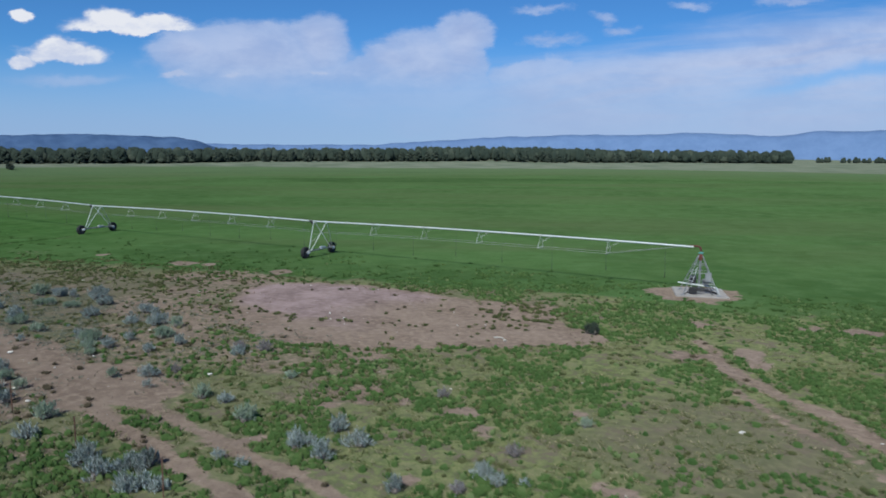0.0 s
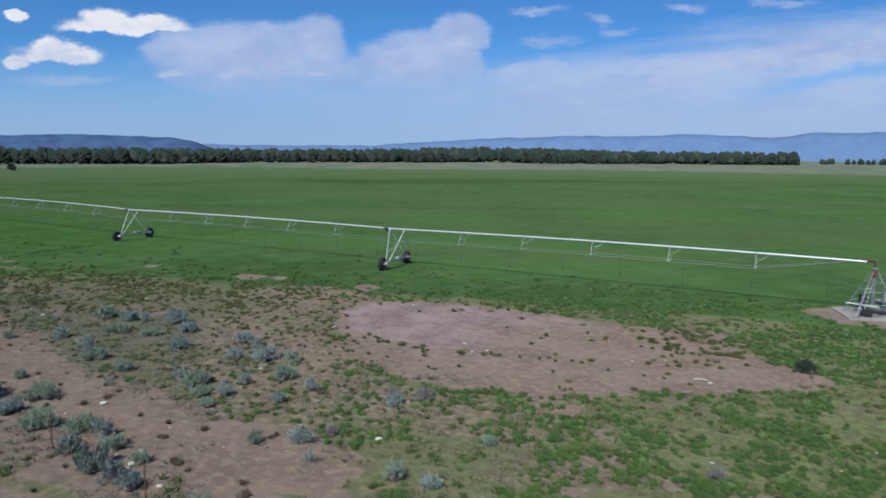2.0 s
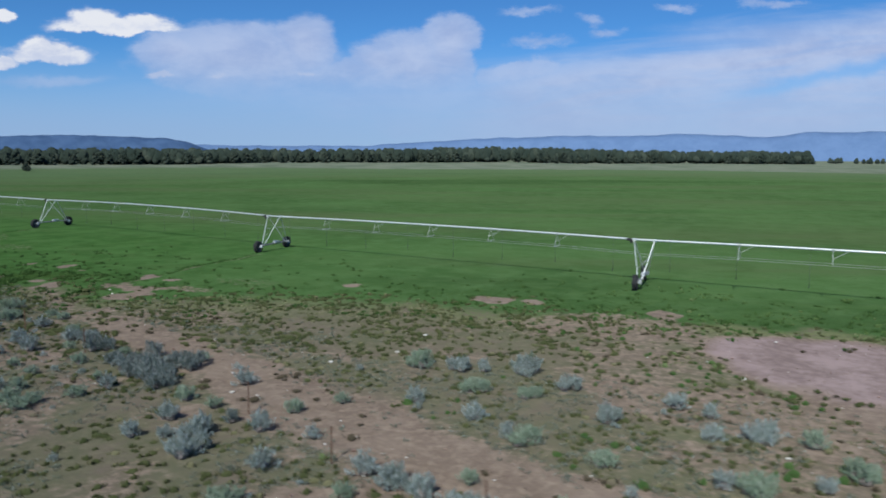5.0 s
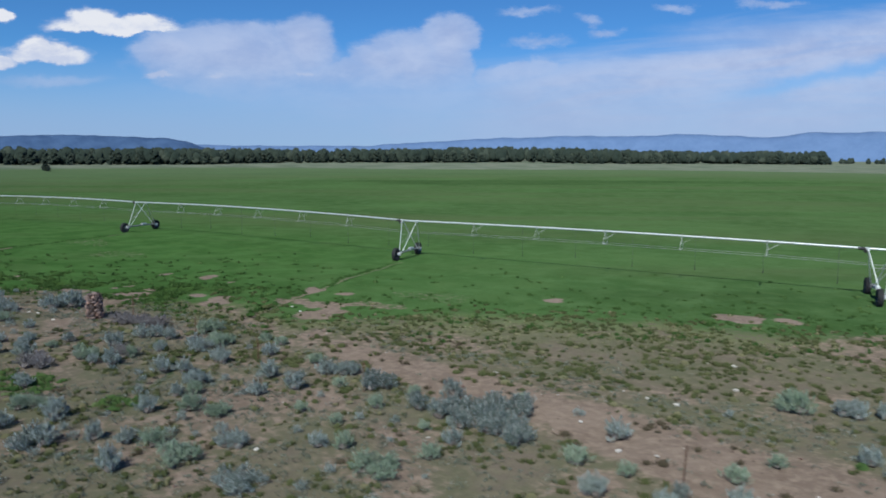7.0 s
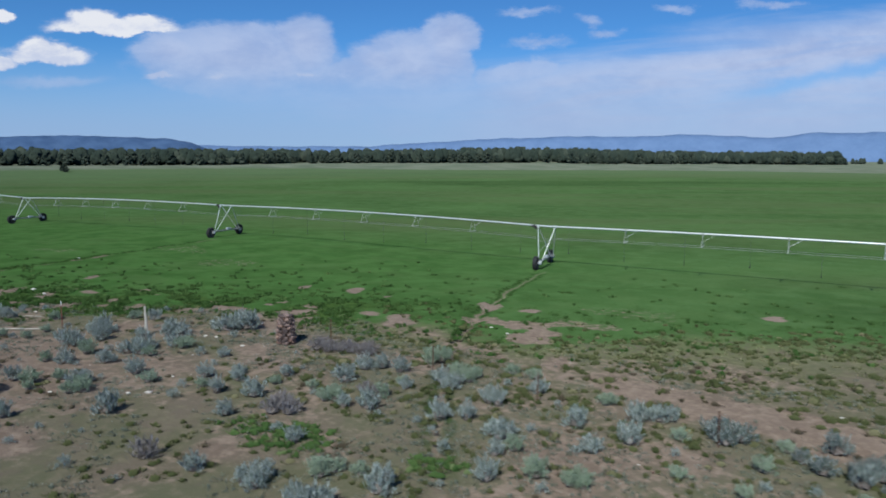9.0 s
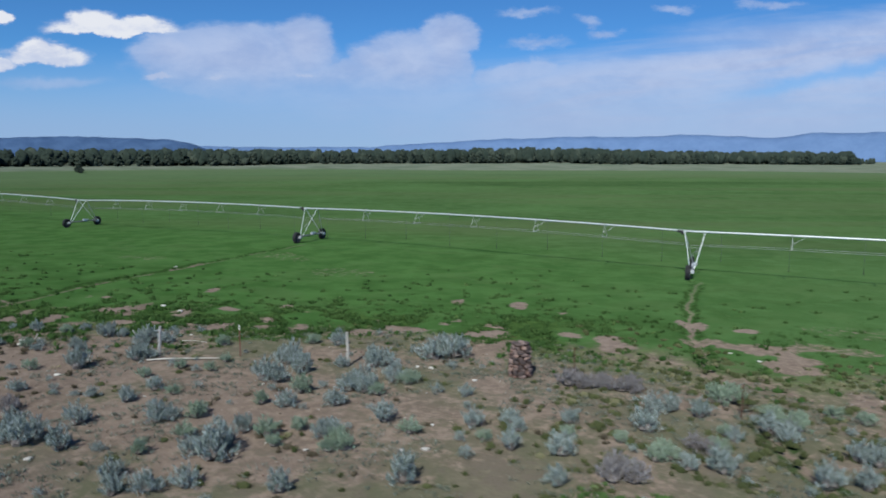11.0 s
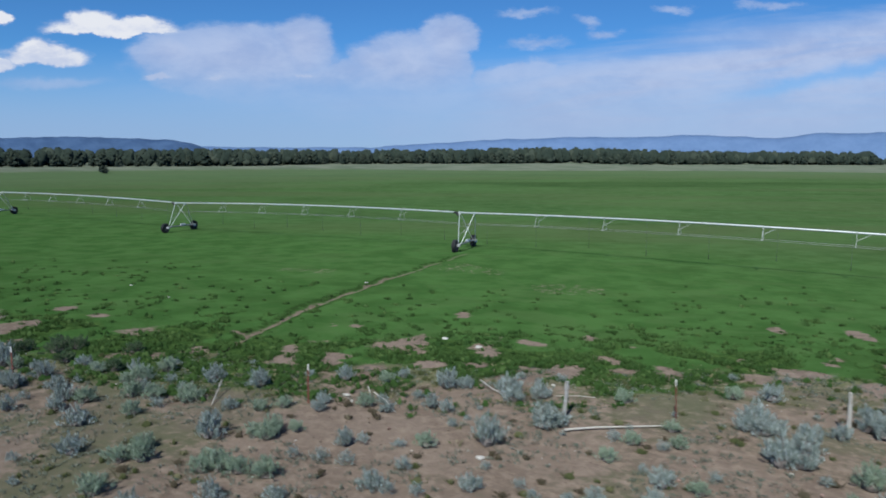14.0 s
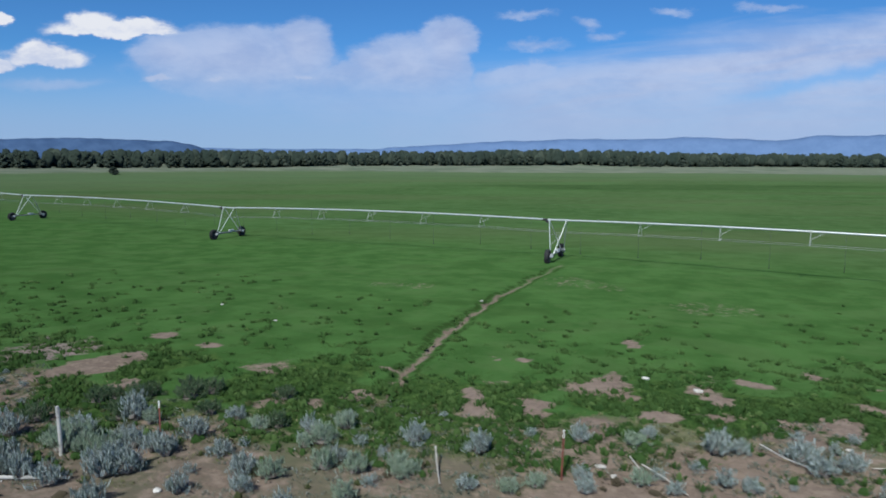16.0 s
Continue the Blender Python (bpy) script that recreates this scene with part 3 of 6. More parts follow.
    pad = np.hypot(x, y) + (n3 - 0.5) * 2
    bare = np.maximum(bare, sstep(4.0, 2.9, pad) * 0.75)
    green = np.clip(0.15 + (0.50 * sstep(-34, -16, x + (n1 - 0.5) * 16) + 0.35 * sstep(-9, -1, x + (n1 - 0.5) * 6)) * np.maximum(sstep(-8, -20, y), sstep(-10, -2, x)) + 0.55 * sstep(-6, 0, d), 0, 1)
    dry = sstep(1.25, 0.5, np.hypot((x - 9.5) / 8.0, (y + 30.5) / 6.5) + (n2 - 0.5) * 0.9)
    green = green * (1 - 0.65 * dry)
    return np.clip(bare, 0, 1), lush, np.clip(pale, 0, 1), d, green


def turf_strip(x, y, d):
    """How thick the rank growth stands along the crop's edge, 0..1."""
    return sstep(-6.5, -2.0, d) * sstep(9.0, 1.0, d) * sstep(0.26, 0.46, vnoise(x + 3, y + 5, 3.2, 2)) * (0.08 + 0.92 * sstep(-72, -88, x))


def part(name, bm, mat, parent=None, label="", smooth=False):
    """Links a bmesh (or a mesh) as one mesh object under a thing or part."""
    if isinstance(bm, bpy.types.Mesh):
        me = bm
    else:
        me = bpy.data.meshes.new(name)
        bm.to_mesh(me)
        bm.free()
        if smooth:
            me.shade_smooth()
    if not me.materials:
        me.materials.append(mat)
    ob = new(name, me)
    ob.parent = parent
    if label:
        tagged(ob, label)
    return ob


def thing(name, m, label, category, group="", kind=""):
    ob = new(name)
    ob.matrix_basis = m
    ob.empty_display_size = 0.2
    return tagged(ob, label, category, group, kind)


def mesh_arrays(name, verts, faces, mat):
    """A mesh from numpy arrays: verts (n, 3), faces (m, 3 or 4)."""
    me = bpy.data.meshes.new(name)
    k = faces.shape[1]
    me.vertices.add(len(verts))
    me.vertices.foreach_set("co", np.ascontiguousarray(verts, np.float32).ravel())
    me.loops.add(faces.size)
    me.loops.foreach_set("vertex_index", np.ascontiguousarray(faces, np.int32).ravel())
    me.polygons.add(len(faces))
    me.polygons.foreach_set("loop_start", np.arange(0, faces.size, k, dtype=np.int32))
    me.update(calc_edges=True)
    me.materials.append(mat)
    return me


def graded(lo, hi, step, far_lo, far_hi, grow=1.07):
    mid = list(np.arange(lo, hi + step / 2, step))
    for start, stop, sign in ((mid[0], far_lo, -1), (mid[-1], far_hi, 1)):
        out, s, v = [], step, start
        while (stop - v) * sign > 0:
            s *= grow
            v += sign * s
            out.append(v)
        mid = out[::-1] + mid if sign < 0 else mid + out
    return np.array(mid)


def build_ground():
    xs, ys = graded(-140, 20, 0.38, -4850, 4850), graded(-56, 6, 0.38, -4850, 4850)
    gx, gy = np.meshgrid(xs, ys)
    x, y = gx.ravel(), gy.ravel()
    bare, lush, pale, past, green = covers(x, y)
    z = height(x, y) - 0.05 * bare * (1 - lush)
    for rad in (117.6, 77.2):
        z -= 0.18 * sstep(0.6, 0.15, np.abs(np.hypot(x, y) - rad)) * sstep(-4, -8, y) * sstep(-45, -38, y)
    idx = np.arange(len(x)).reshape(gx.shape)
    f = np.stack([idx[:-1, :-1], idx[:-1, 1:], idx[1:, 1:], idx[1:, :-1]], -1).reshape(-1, 4)
    me = mesh_arrays("ground", np.stack([x, y, z], -1), f, M_GROUND)
    a = me.attributes.new("cover", "FLOAT_COLOR", "POINT")
    a.data.foreach_set("color", np.stack([bare, lush, pale, green], -1).astype(np.float32).ravel())
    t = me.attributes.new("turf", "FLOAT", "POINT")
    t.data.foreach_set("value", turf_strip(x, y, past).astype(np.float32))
    me.shade_smooth()
    ob = new("ground", me)
    return tagged(ob, "reddish bare soil, thin dry grass and a watered green field", "ground", kind="structure")


build_ground()


# ---- hills and woods far off ----
def build_ridge(name, az, elev, dist, mat, label):
    """A range of hills: crest from bearings and elevations, with a sloping face towards the field."""
    a = np.linspace(az[0], az[-1], 160)
    e = np.interp(a, az, elev)
    e = e + 0.20 * (vnoise(a * 10, a * 0, 11, 5) - 0.5) * np.clip(e, 0.2, 1.0)
    rows = []
    for k, (back, up) in enumerate(((0, 0.0), (60, 0.30), (110, 0.55), (170, 0.82), (230, 1.0), (330, 0.7))):
        r = dist + back + 60 * (vnoise(a * 14 + k * 7, a * 0 + k, 12, 3) - 0.5)
        top = 9.8 + np.tan(np.radians(np.maximum(e, 0.02))) * dist
        h = np.where(up > 0, -12 + (top + 12) * up * (1 + (0.10 * (vnoise(a * 20 + k * 31, a * 0, 6, 3) - 0.5) if up < 1 else 0)), -12)
        rows.append(np.stack([-48 + r * np.sin(np.radians(a)), -59 + r * np.cos(np.radians(a)), h], -1))
    v = np.array(rows)
    idx = np.arange(v.shape[0] * v.shape[1]).reshape(v.shape[:2])
    f = np.stack([idx[:-1, :-1], idx[:-1, 1:], idx[1:, 1:], idx[1:, :-1]], -1).reshape(-1, 4)
    me = mesh_arrays(name, v.reshape(-1, 3), f, mat)
    me.shade_smooth()
    return tagged(new(name, me), label, "hills", kind="structure")


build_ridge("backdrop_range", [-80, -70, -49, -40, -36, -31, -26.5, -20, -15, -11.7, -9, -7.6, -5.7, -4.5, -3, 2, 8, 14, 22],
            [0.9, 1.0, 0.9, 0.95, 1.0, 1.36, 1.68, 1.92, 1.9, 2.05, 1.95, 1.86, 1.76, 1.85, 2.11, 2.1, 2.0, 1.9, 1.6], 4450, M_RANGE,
            "range of hills along the horizon, coloured blue for haze")
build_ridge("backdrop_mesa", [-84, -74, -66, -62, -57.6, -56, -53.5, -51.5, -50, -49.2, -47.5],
            [0.9, 1.2, 1.3, 1.34, 1.56, 1.5, 1.44, 1.4, 1.15, 0.8, 0.2], 4250, M_MESA, "flat-topped mesa on the horizon, coloured dark blue for haze")


def clump_cloud(rng, centres, radii, per, size, up=0.3):
    """Leaf sprays scattered over lobes: returns verts and quad faces."""
    vs = []
    for c, r in zip(centres, radii):
        k = max(4, int(per * (r[0] * r[1]) ** 0.8))
        d = rng.normal(size=(k, 3))
        d /= np.linalg.norm(d, axis=1)[:, None]
        pos = c + d * r * (0.62 + 0.42 * rng.rand(k, 1))
        t = rng.normal(size=(k, 3)) * 0.7 + d
        t[:, 2] += up
        t /= np.linalg.norm(t, axis=1)[:, None]
        s = np.cross(t, rng.normal(size=(k, 3)))
        s /= np.linalg.norm(s, axis=1)[:, None]
        ln, wd = size * (0.7 + 0.7 * rng.rand(k, 1)), size * (0.30 + 0.25 * rng.rand(k, 1))
        vs.append(np.stack([pos - t * ln * 0.5, pos + s * wd, pos + t * ln * 0.6, pos - s * wd], 1))
    v = np.concatenate(vs).reshape(-1, 3)
    return v, np.arange(len(v)).reshape(-1, 4)


def tube(bm, a, b, r0, r1=None, seg=8):
    """A tapered round bar from a to b."""
    a, b, r1 = Vector(a), Vector(b), r0 if r1 is None else r1
    q = (b - a).to_track_quat("Z", "Y")
    rings = []
    for p, r in ((a, r0), (b, r1)):
        rings.append([bm.verts.new(p + q @ Vector((r * math.cos(2 * math.pi * i / seg), r * math.sin(2 * math.pi * i / seg), 0))) for i in range(seg)])
    for i in range(seg):
        j = (i + 1) % seg
        bm.faces.new((rings[0][i], rings[0][j], rings[1][j], rings[1][i]))
    bm.faces.new(rings[0][::-1])
    bm.faces.new(rings[1])
    return bm


def box(bm, centre, size, bevel=0.0, rot=None):
    m = Matrix.Translation(centre) @ (rot or Matrix.Identity(4)) @ Matrix.Diagonal((*size, 1))
    res = bmesh.ops.create_cube(bm, size=1.0, matrix=m)
    if bevel:
        vs = set(res["verts"])
        es = [e for e in bm.edges if e.verts[0] in vs and e.verts[1] in vs]
        bmesh.ops.bevel(bm, geom=es, offset=bevel, segments=2, affect="EDGES")
    return bm


def lump_cloud(centres, radii, seed):
    """Closed, uneven hearts of the leaf masses: one lumpy ball a lobe. Returns verts and triangle faces."""
    bm = bmesh.new()
    bmesh.ops.create_icosphere(bm, subdivisions=2, radius=1.0)
    ball = np.array([v.co[:] for v in bm.verts])
    tri = np.array([[v.index for v in f.verts] for f in bm.faces])
    bm.free()
    vs, fs = [], []
    for k, (c, r) in enumerate(zip(centres, radii)):
        w = np.array([1 + 0.40 * noise.noise(Vector(p) * 2.1 + Vector((seed + k * 3.7, k, 0))) + 0.30 * noise.noise(Vector(p) * 5.3 + Vector((k, seed, 3))) for p in ball])
        vs.append(c + ball * w[:, None] * r)
        fs.append(tri + k * len(ball))
    return np.concatenate(vs), np.concatenate(fs)


def tree_meshes(seed):
    """One juniper of the woods, about 9 m tall: trunk with limbs, and a crown of lumpy leaf masses fringed with sprays."""
    rng = np.random.RandomState(seed)
    hgt = 7.6 + 3.0 * rng.rand()
    bm = bmesh.new()
    tube(bm, (0, 0, -0.3), (0.1, 0.05, hgt * 0.55), 0.30, 0.13)
    tube(bm, (0.1, 0.05, hgt * 0.55), (0.15, 0.1, hgt * 0.9), 0.13, 0.03)
    cs, rs = [], []
    point = rng.uniform(0.8, 1.5)
    for k in range(14):
        u = (k + 0.5) / 14
        z = hgt * (0.12 + 0.80 * u)
        wide = 2.7 * (1 - abs(u - 0.22) ** point * 0.92) * (0.65 + 0.5 * rng.rand()) + 0.9
        az = k * 2.4 + rng.rand()
        c = np.array([math.cos(az) * wide * 0.50, math.sin(az) * wide * 0.50, z])
        cs.append(c)
        rs.append(np.array([wide * 0.58, wide * 0.58, 0.85 + 0.55 * rng.rand()]))
        if k < 8:
            tube(bm, (0.05, 0, z * 0.85), tuple(c), 0.07, 0.02, 5)
    v, f = clump_cloud(rng, cs, [r * 1.08 for r in rs], 16, 0.70, 0.8)
    lv, lf = lump_cloud(cs, [r * 0.86 for r in rs], seed)
    trunk = bpy.data.meshes.new("trunk")
    bm.to_mesh(trunk)
    bm.free()
    trunk.materials.append(M_BARK)
    leaf = np.concatenate([f[:, [0, 1, 2]], f[:, [0, 2, 3]]])
    verts, faces = np.concatenate([lv, v]), np.concatenate([lf, leaf + len(lv)])
    # a simpler double for the depths of the woods: one upright mass, two low side masses and a fringe of sprays
    mass = [np.array([0.0, 0.0, hgt * 0.50]), np.array([1.2, 0.4, hgt * 0.30]), np.array([-1.0, -0.7, hgt * 0.36])]
    girth = [np.array([2.5, 2.5, hgt * 0.44]), np.array([2.1, 2.1, hgt * 0.30]), np.array([2.2, 2.2, hgt * 0.32])]
    cv, cf = lump_cloud(mass, girth, seed + 50)
    fv, ff = clump_cloud(rng, mass, [g * 1.12 for g in girth], 9, 0.85, 0.9)
    cf = np.concatenate([cf, np.concatenate([ff[:, [0, 1, 2]], ff[:, [0, 2, 3]]]) + len(cv)])
    cv = np.concatenate([cv, fv])
    return trunk, mesh_arrays("crown", verts, faces, M_JUNIPER), (cv, cf)


TREES = [tree_meshes(100 + i) for i in range(6)]
FRONT = [(-520, 150), (-475, 205), (-443, 240), (-420, 266), (-432, 320), (-440, 372), (-399, 415), (-340, 490), (-275, 575), (-199, 659), (-125, 712), (-64, 752)]


def place_tree(rng, x, y, s, name="juniper_tree", wide=1.0):
    trunk, crown, _ = TREES[rng.randint(len(TREES))]
    t = thing(name, pose(x, y, float(height(x, y)) - 0.1, 0, 0, rng.rand() * 360) @ Matrix.Diagonal((wide * s * (0.9 + 0.35 * rng.rand()), wide * s * (0.9 + 0.35 * rng.rand()), s, 1)),
              "dark green juniper tree at the edge of the field", "tree", "trees along the field's far edge")
    part("trunk", trunk, M_BARK, t)
    part("crown", crown, M_JUNIPER, t)


def build_woods():
    rng = np.random.RandomState(11)
    pts = np.array(FRONT, float)
    seg = np.hypot(*np.diff(pts, axis=0).T)
    along = np.r_[0, np.cumsum(seg)]
    for s in np.arange(0, along[-1], 6.2):
        s = s + rng.uniform(-3.5, 3.5)
        if vnoise(np.array([s]), np.array([5.0]), 40, 2)[0] > 0.66 or rng.rand() < 0.12:
            continue
        x, y = np.interp(s, along, pts[:, 0]), np.interp(s, along, pts[:, 1])
        out = np.array([x, y]) / math.hypot(x, y)
        off = rng.uniform(-4, 16)
        place_tree(rng, x + out[0] * off, y + out[1] * off, rng.uniform(0.74, 1.14) * (1 + 0.15 * float(sstep(330, 560, y))))
    place_tree(rng, -414, 161, 0.44, "juniper_tree", 1.5)
    # the mass of the woods behind the front row
    vs, fs, n = [], [], 0
    for _ in range(840):
        s = rng.uniform(0, along[-1])
        x, y = np.interp(s, along, pts[:, 0]), np.interp(s, along, pts[:, 1])
        out = np.array([x, y]) / math.hypot(x, y)
        off = 12 + 150 * rng.rand() ** 1.3
        v, f = TREES[rng.randint(6)][2]
        a = rng.rand() * 6.28
        sc = rng.uniform(1.0, 1.30) * (1 + 0.22 * float(sstep(330, 560, y)))
        px, py = x + out[0] * off, y + out[1] * off
        w = np.stack([(v[:, 0] * math.cos(a) - v[:, 1] * math.sin(a)) * 1.1, (v[:, 0] * math.sin(a) + v[:, 1] * math.cos(a)) * 1.1, v[:, 2]], -1) * sc
        w += np.array([px, py, float(height(px, py)) - 0.2 + off * 0.012])
        vs.append(w)
        fs.append(f + n)
        n += len(w)
    # thinner woods farther off to the right-hand side of the field
    for _ in range(150):
        px, py = rng.uniform(-60, 420), rng.uniform(1010, 1120)
        v, f = TREES[rng.randint(6)][2]
        w = v * rng.uniform(0.7, 1.0) + np.array([px, py, float(height(px, py)) - 0.2])
        vs.append(w)
        fs.append(f + n)
        n += len(w)
    me = mesh_arrays("distant_woods", np.concatenate(vs), np.concatenate(fs), M_JUNIPER)
    tagged(new("distant_woods", me), "dense dark green juniper woods behind the field", "woods", kind="stuff")


build_woods()


# ---- the irrigation machine ----
TOWER_X = [-38.65, -78.3, -119.2, -161.1, -203.6, -246.0, -288.4]
PIPE_Z = 3.64


def lathe(bm, profile, seg, axis="X"):
    """Turn a profile of (radius, along) round an axis."""
    rings = []
    for r, a in profile:
        ring = []
        for i in range(seg):
            c, s = r * math.cos(2 * math.pi * i / seg), r * math.sin(2 * math.pi * i / seg)
            ring.append(bm.verts.new((a, c, s) if axis == "X" else (c, s, a)))
        rings.append(ring)
    for p, q in zip(rings, rings[1:]):
        for i in range(seg):
            j = (i + 1) % seg
            bm.faces.new((p[i], p[j], q[j], q[i]))
    return bm


def tyre_mesh():
    bm = bmesh.new()
    lathe(bm, [(0.31, -0.15), (0.50, -0.19), (0.565, -0.17), (0.58, 0.0), (0.565, 0.17), (0.50, 0.19), (0.31, 0.15)], 28)
    for i in range(20):
        for side in (-1, 1):
            a = 2 * math.pi * (i + (0.5 if side > 0 else 0)) / 20
            rot = Matrix.Rotation(a, 4, "X") @ Matrix.Translation((side * 0.085, 0, 0.59)) @ Matrix.Rotation(side * 0.6, 4, "Z")
            box(bm, (0, 0, 0), (0.19, 0.055, 0.06), 0, rot)
    me = bpy.data.meshes.new("tyre")
    bm.to_mesh(me)
    bm.free()
    me.materials.append(M_RUBBER)
    return me


def rim_mesh():
    bm = bmesh.new()
    lathe(bm, [(0.02, 0.06), (0.10, 0.07), (0.12, 0.03), (0.26, -0.02), (0.30, 0.10), (0.325, 0.13), (0.325, -0.13), (0.30, -0.10), (0.25, -0.05), (0.02, -0.05)], 20)
    for i in range(8):
        a = 2 * math.pi * i / 8
        tube(bm, (0.02, 0.17 * math.cos(a), 0.17 * math.sin(a)), (0.06, 0.17 * math.cos(a), 0.17 * math.sin(a)), 0.016, seg=6)
    me = bpy.data.meshes.new("rim")
    bm.to_mesh(me)
    bm.free()
    me.materials.append(M_RIM)
    return me


def build_tower(x):
    z0 = float(height(x, 0))
    t = thing("drive_tower", pose(x, 0, z0, 0, 0, 7.5), "galvanized steel drive tower on two black lugged tyres in the field", "irrigation tower", "drive towers of the irrigation machine")
    bm = bmesh.new()
    tube(bm, (0, -2.4, 0.72), (0, 2.4, 0.72), 0.075, seg=10)
    for y in (-2.05, 2.05):
        box(bm, (0, y, 0.72), (0.34, 0.26, 0.22), 0.02)
    part("base_beam", bm, M_DARKSTEEL, t)
    for sx in (-1, 1):
        for sy in (-1, 1):
            bm = bmesh.new()
            tube(bm, (sx * 0.80, sy * 0.05, PIPE_Z), (sx * 0.14, sy * 2.02, 0.76), 0.036, seg=8)
            box(bm, (sx * 0.80, sy * 0.05, PIPE_Z - 0.02), (0.22, 0.10, 0.24), 0.02)
            part("leg", bm, M_PIPE, t)
    for sy in (-1, 1):
        bm = bmesh.new()
        tube(bm, (-0.51, sy * 0.90, 2.40), (0.51, sy * 0.90, 2.40), 0.016, seg=6)
        part("cross_brace", bm, M_DARKSTEEL, t)
        bm = bmesh.new()
        tube(bm, (0.50, sy * 0.94, 2.35), (-0.31, sy * 1.53, 1.50), 0.02, seg=6)
        part("diagonal_brace", bm, M_DARKSTEEL, t)
    bm = bmesh.new()
    tube(bm, (0, -1.9, 0.80), (0, 1.9, 0.80), 0.02, seg=6)
    part("drive_shaft", bm, M_BLACK, t)
    bm = bmesh.new()
    box(bm, (0, 0.15, 0.86), (0.30, 0.46, 0.28), 0.03)
    tube(bm, (0, 0.35, 0.86), (0, 0.72, 0.86), 0.11, seg=12)
    part("drive_motor", bm, M_STEEL, t)
    for sy in (-1, 1):
        bm = bmesh.new()
        box(bm, (0.06, sy * 2.36, 0.64), (0.26, 0.24, 0.30), 0.04)
        tube(bm, (0.0, sy * 2.36, 0.62), (0.0, sy * 2.58, 0.62), 0.07, seg=10)
        part("gearbox", bm, M_WHITE if sy > 0 else M_STEEL, t)
        w = new("wheel")
        w.parent = t
        w.matrix_basis = pose(-0.26, sy * 2.52, 0.60)
        part("tyre", TYRE, M_RUBBER, w)
        part("rim", RIM, M_RIM, w)
    bm = bmesh.new()
    bmesh.ops.create_uvsphere(bm, u_segments=14, v_segments=9, radius=0.13, matrix=Matrix.Translation((-1.18, 0, PIPE_Z)))
    tube(bm, (-1.42, 0, PIPE_Z), (-0.95, 0, PIPE_Z), 0.095, seg=14)
    part("flexible_joint", bm, M_BLACK, t)
    bm = bmesh.new()
    box(bm, (-0.98, -0.15, PIPE_Z - 0.14), (0.20, 0.16, 0.26), 0.02)
    part("control_box", bm, M_BLACK, t)


def build_span(x0, x1):
    """One span of pipe from x0 out to x1: arched pipe, truss rods, struts and hanging drops."""
    z0, z1 = (float(height(v, 0)) if v < -1 else 0.08 for v in (x0, x1))
    length = x0 - x1
    arch = lambda u: PIPE_Z + z0 + (z1 - z0) * u + (0.13 if x0 > -60 else 0.24) * 4 * u * (1 - u)
    t = thing("irrigation_span", pose(x0, 0, 0), "long galvanized sprinkler pipe span with trusses and hanging hoses", "irrigation pipe", "spans of the irrigation machine")
    u0, u1 = (0.008 if x0 > -1 else 0.0), 1.0
    bm = bmesh.new()
    rings, seg, cuts = [], 12, 36
    for k in range(cuts + 1):
        u = u0 + (u1 - u0) * k / cuts
        rings.append([bm.verts.new((-u * length, 0.079 * math.cos(2 * math.pi * i / seg), arch(u) + 0.079 * math.sin(2 * math.pi * i / seg))) for i in range(seg)])
    for p, q in zip(rings, rings[1:]):
        for i in range(seg):
            j = (i + 1) % seg
            bm.faces.new((p[i], q[i], q[j], p[j]))
    part("pipe", bm, M_PIPE, t, smooth=True)
    stops = [(7.4 + 6.33 * k) / 40.0 for k in range(5)]
    low = [arch(u) - 1.05 for u in stops]
    for sy in (-1, 1):
        pts = [(-0.62, 0.50 * sy, arch(0.02) - 1.10) if x0 < -1 else (-1.5, 0.06 * sy, arch(0.03) - 0.09)]
        pts += [(-u * length, 0.62 * sy, z) for u, z in zip(stops, low)] + [(-length + 0.62, 0.50 * sy, arch(0.98) - 1.10)]
        for a, b in zip(pts, pts[1:]):
            bm = bmesh.new()
            tube(bm, a, b, 0.013, seg=5)
            part("truss_rod", bm, M_DARKSTEEL, t)
    for u, z in zip(stops, low):
        bm = bmesh.new()
        x, zp = -u * length, arch(u)
        for sy in (-1, 1):
            tube(bm, (x, 0.03 * sy, zp), (x, 0.62 * sy, z), 0.018, seg=6)
            tube(bm, (x + 1.05, 0.02 * sy, arch(u - 1.05 / length)), (x + 0.02, 0.40 * sy, z + 0.42), 0.013, seg=5)
        tube(bm, (x, -0.64, z), (x, 0.64, z), 0.026, seg=6)
        box(bm, (x, 0, zp), (0.14, 0.20, 0.20), 0.02)
        part("truss_strut", bm, M_STRUT, t)
    for k in range(8):
        u = (2.6 + 5.05 * k) / 40.0
        x, zp = -u * length, arch(u)
        bottom = 1.15 + 0.2 * math.sin(k * 2.1 + x0)
        drop = new("drop_hose")
        drop.parent = t
        bm = bmesh.new()
        tube(bm, (x, 0.0, zp + 0.05), (x, 0.10, zp + 0.20), 0.016, seg=6)
        tube(bm, (x, 0.10, zp + 0.20), (x, 0.20, zp + 0.05), 0.016, seg=6)
        tube(bm, (x, 0.20, zp + 0.05), (x + 0.03, 0.20, bottom + 0.45), 0.009, seg=5)
        hose = bpy.data.meshes.new("hose")
        bm.to_mesh(hose)
        bm.free()
        part("hose", hose, M_HOSE, drop)
        bm = bmesh.new()
        tube(bm, (x + 0.03, 0.20, bottom + 0.40), (x + 0.03, 0.20, bottom), 0.018, seg=8)
        tube(bm, (x + 0.03, 0.20, bottom), (x + 0.03, 0.20, bottom - 0.08), 0.05, 0.025, seg=10)
        part("sprinkler", bm, M_BLACK, drop)


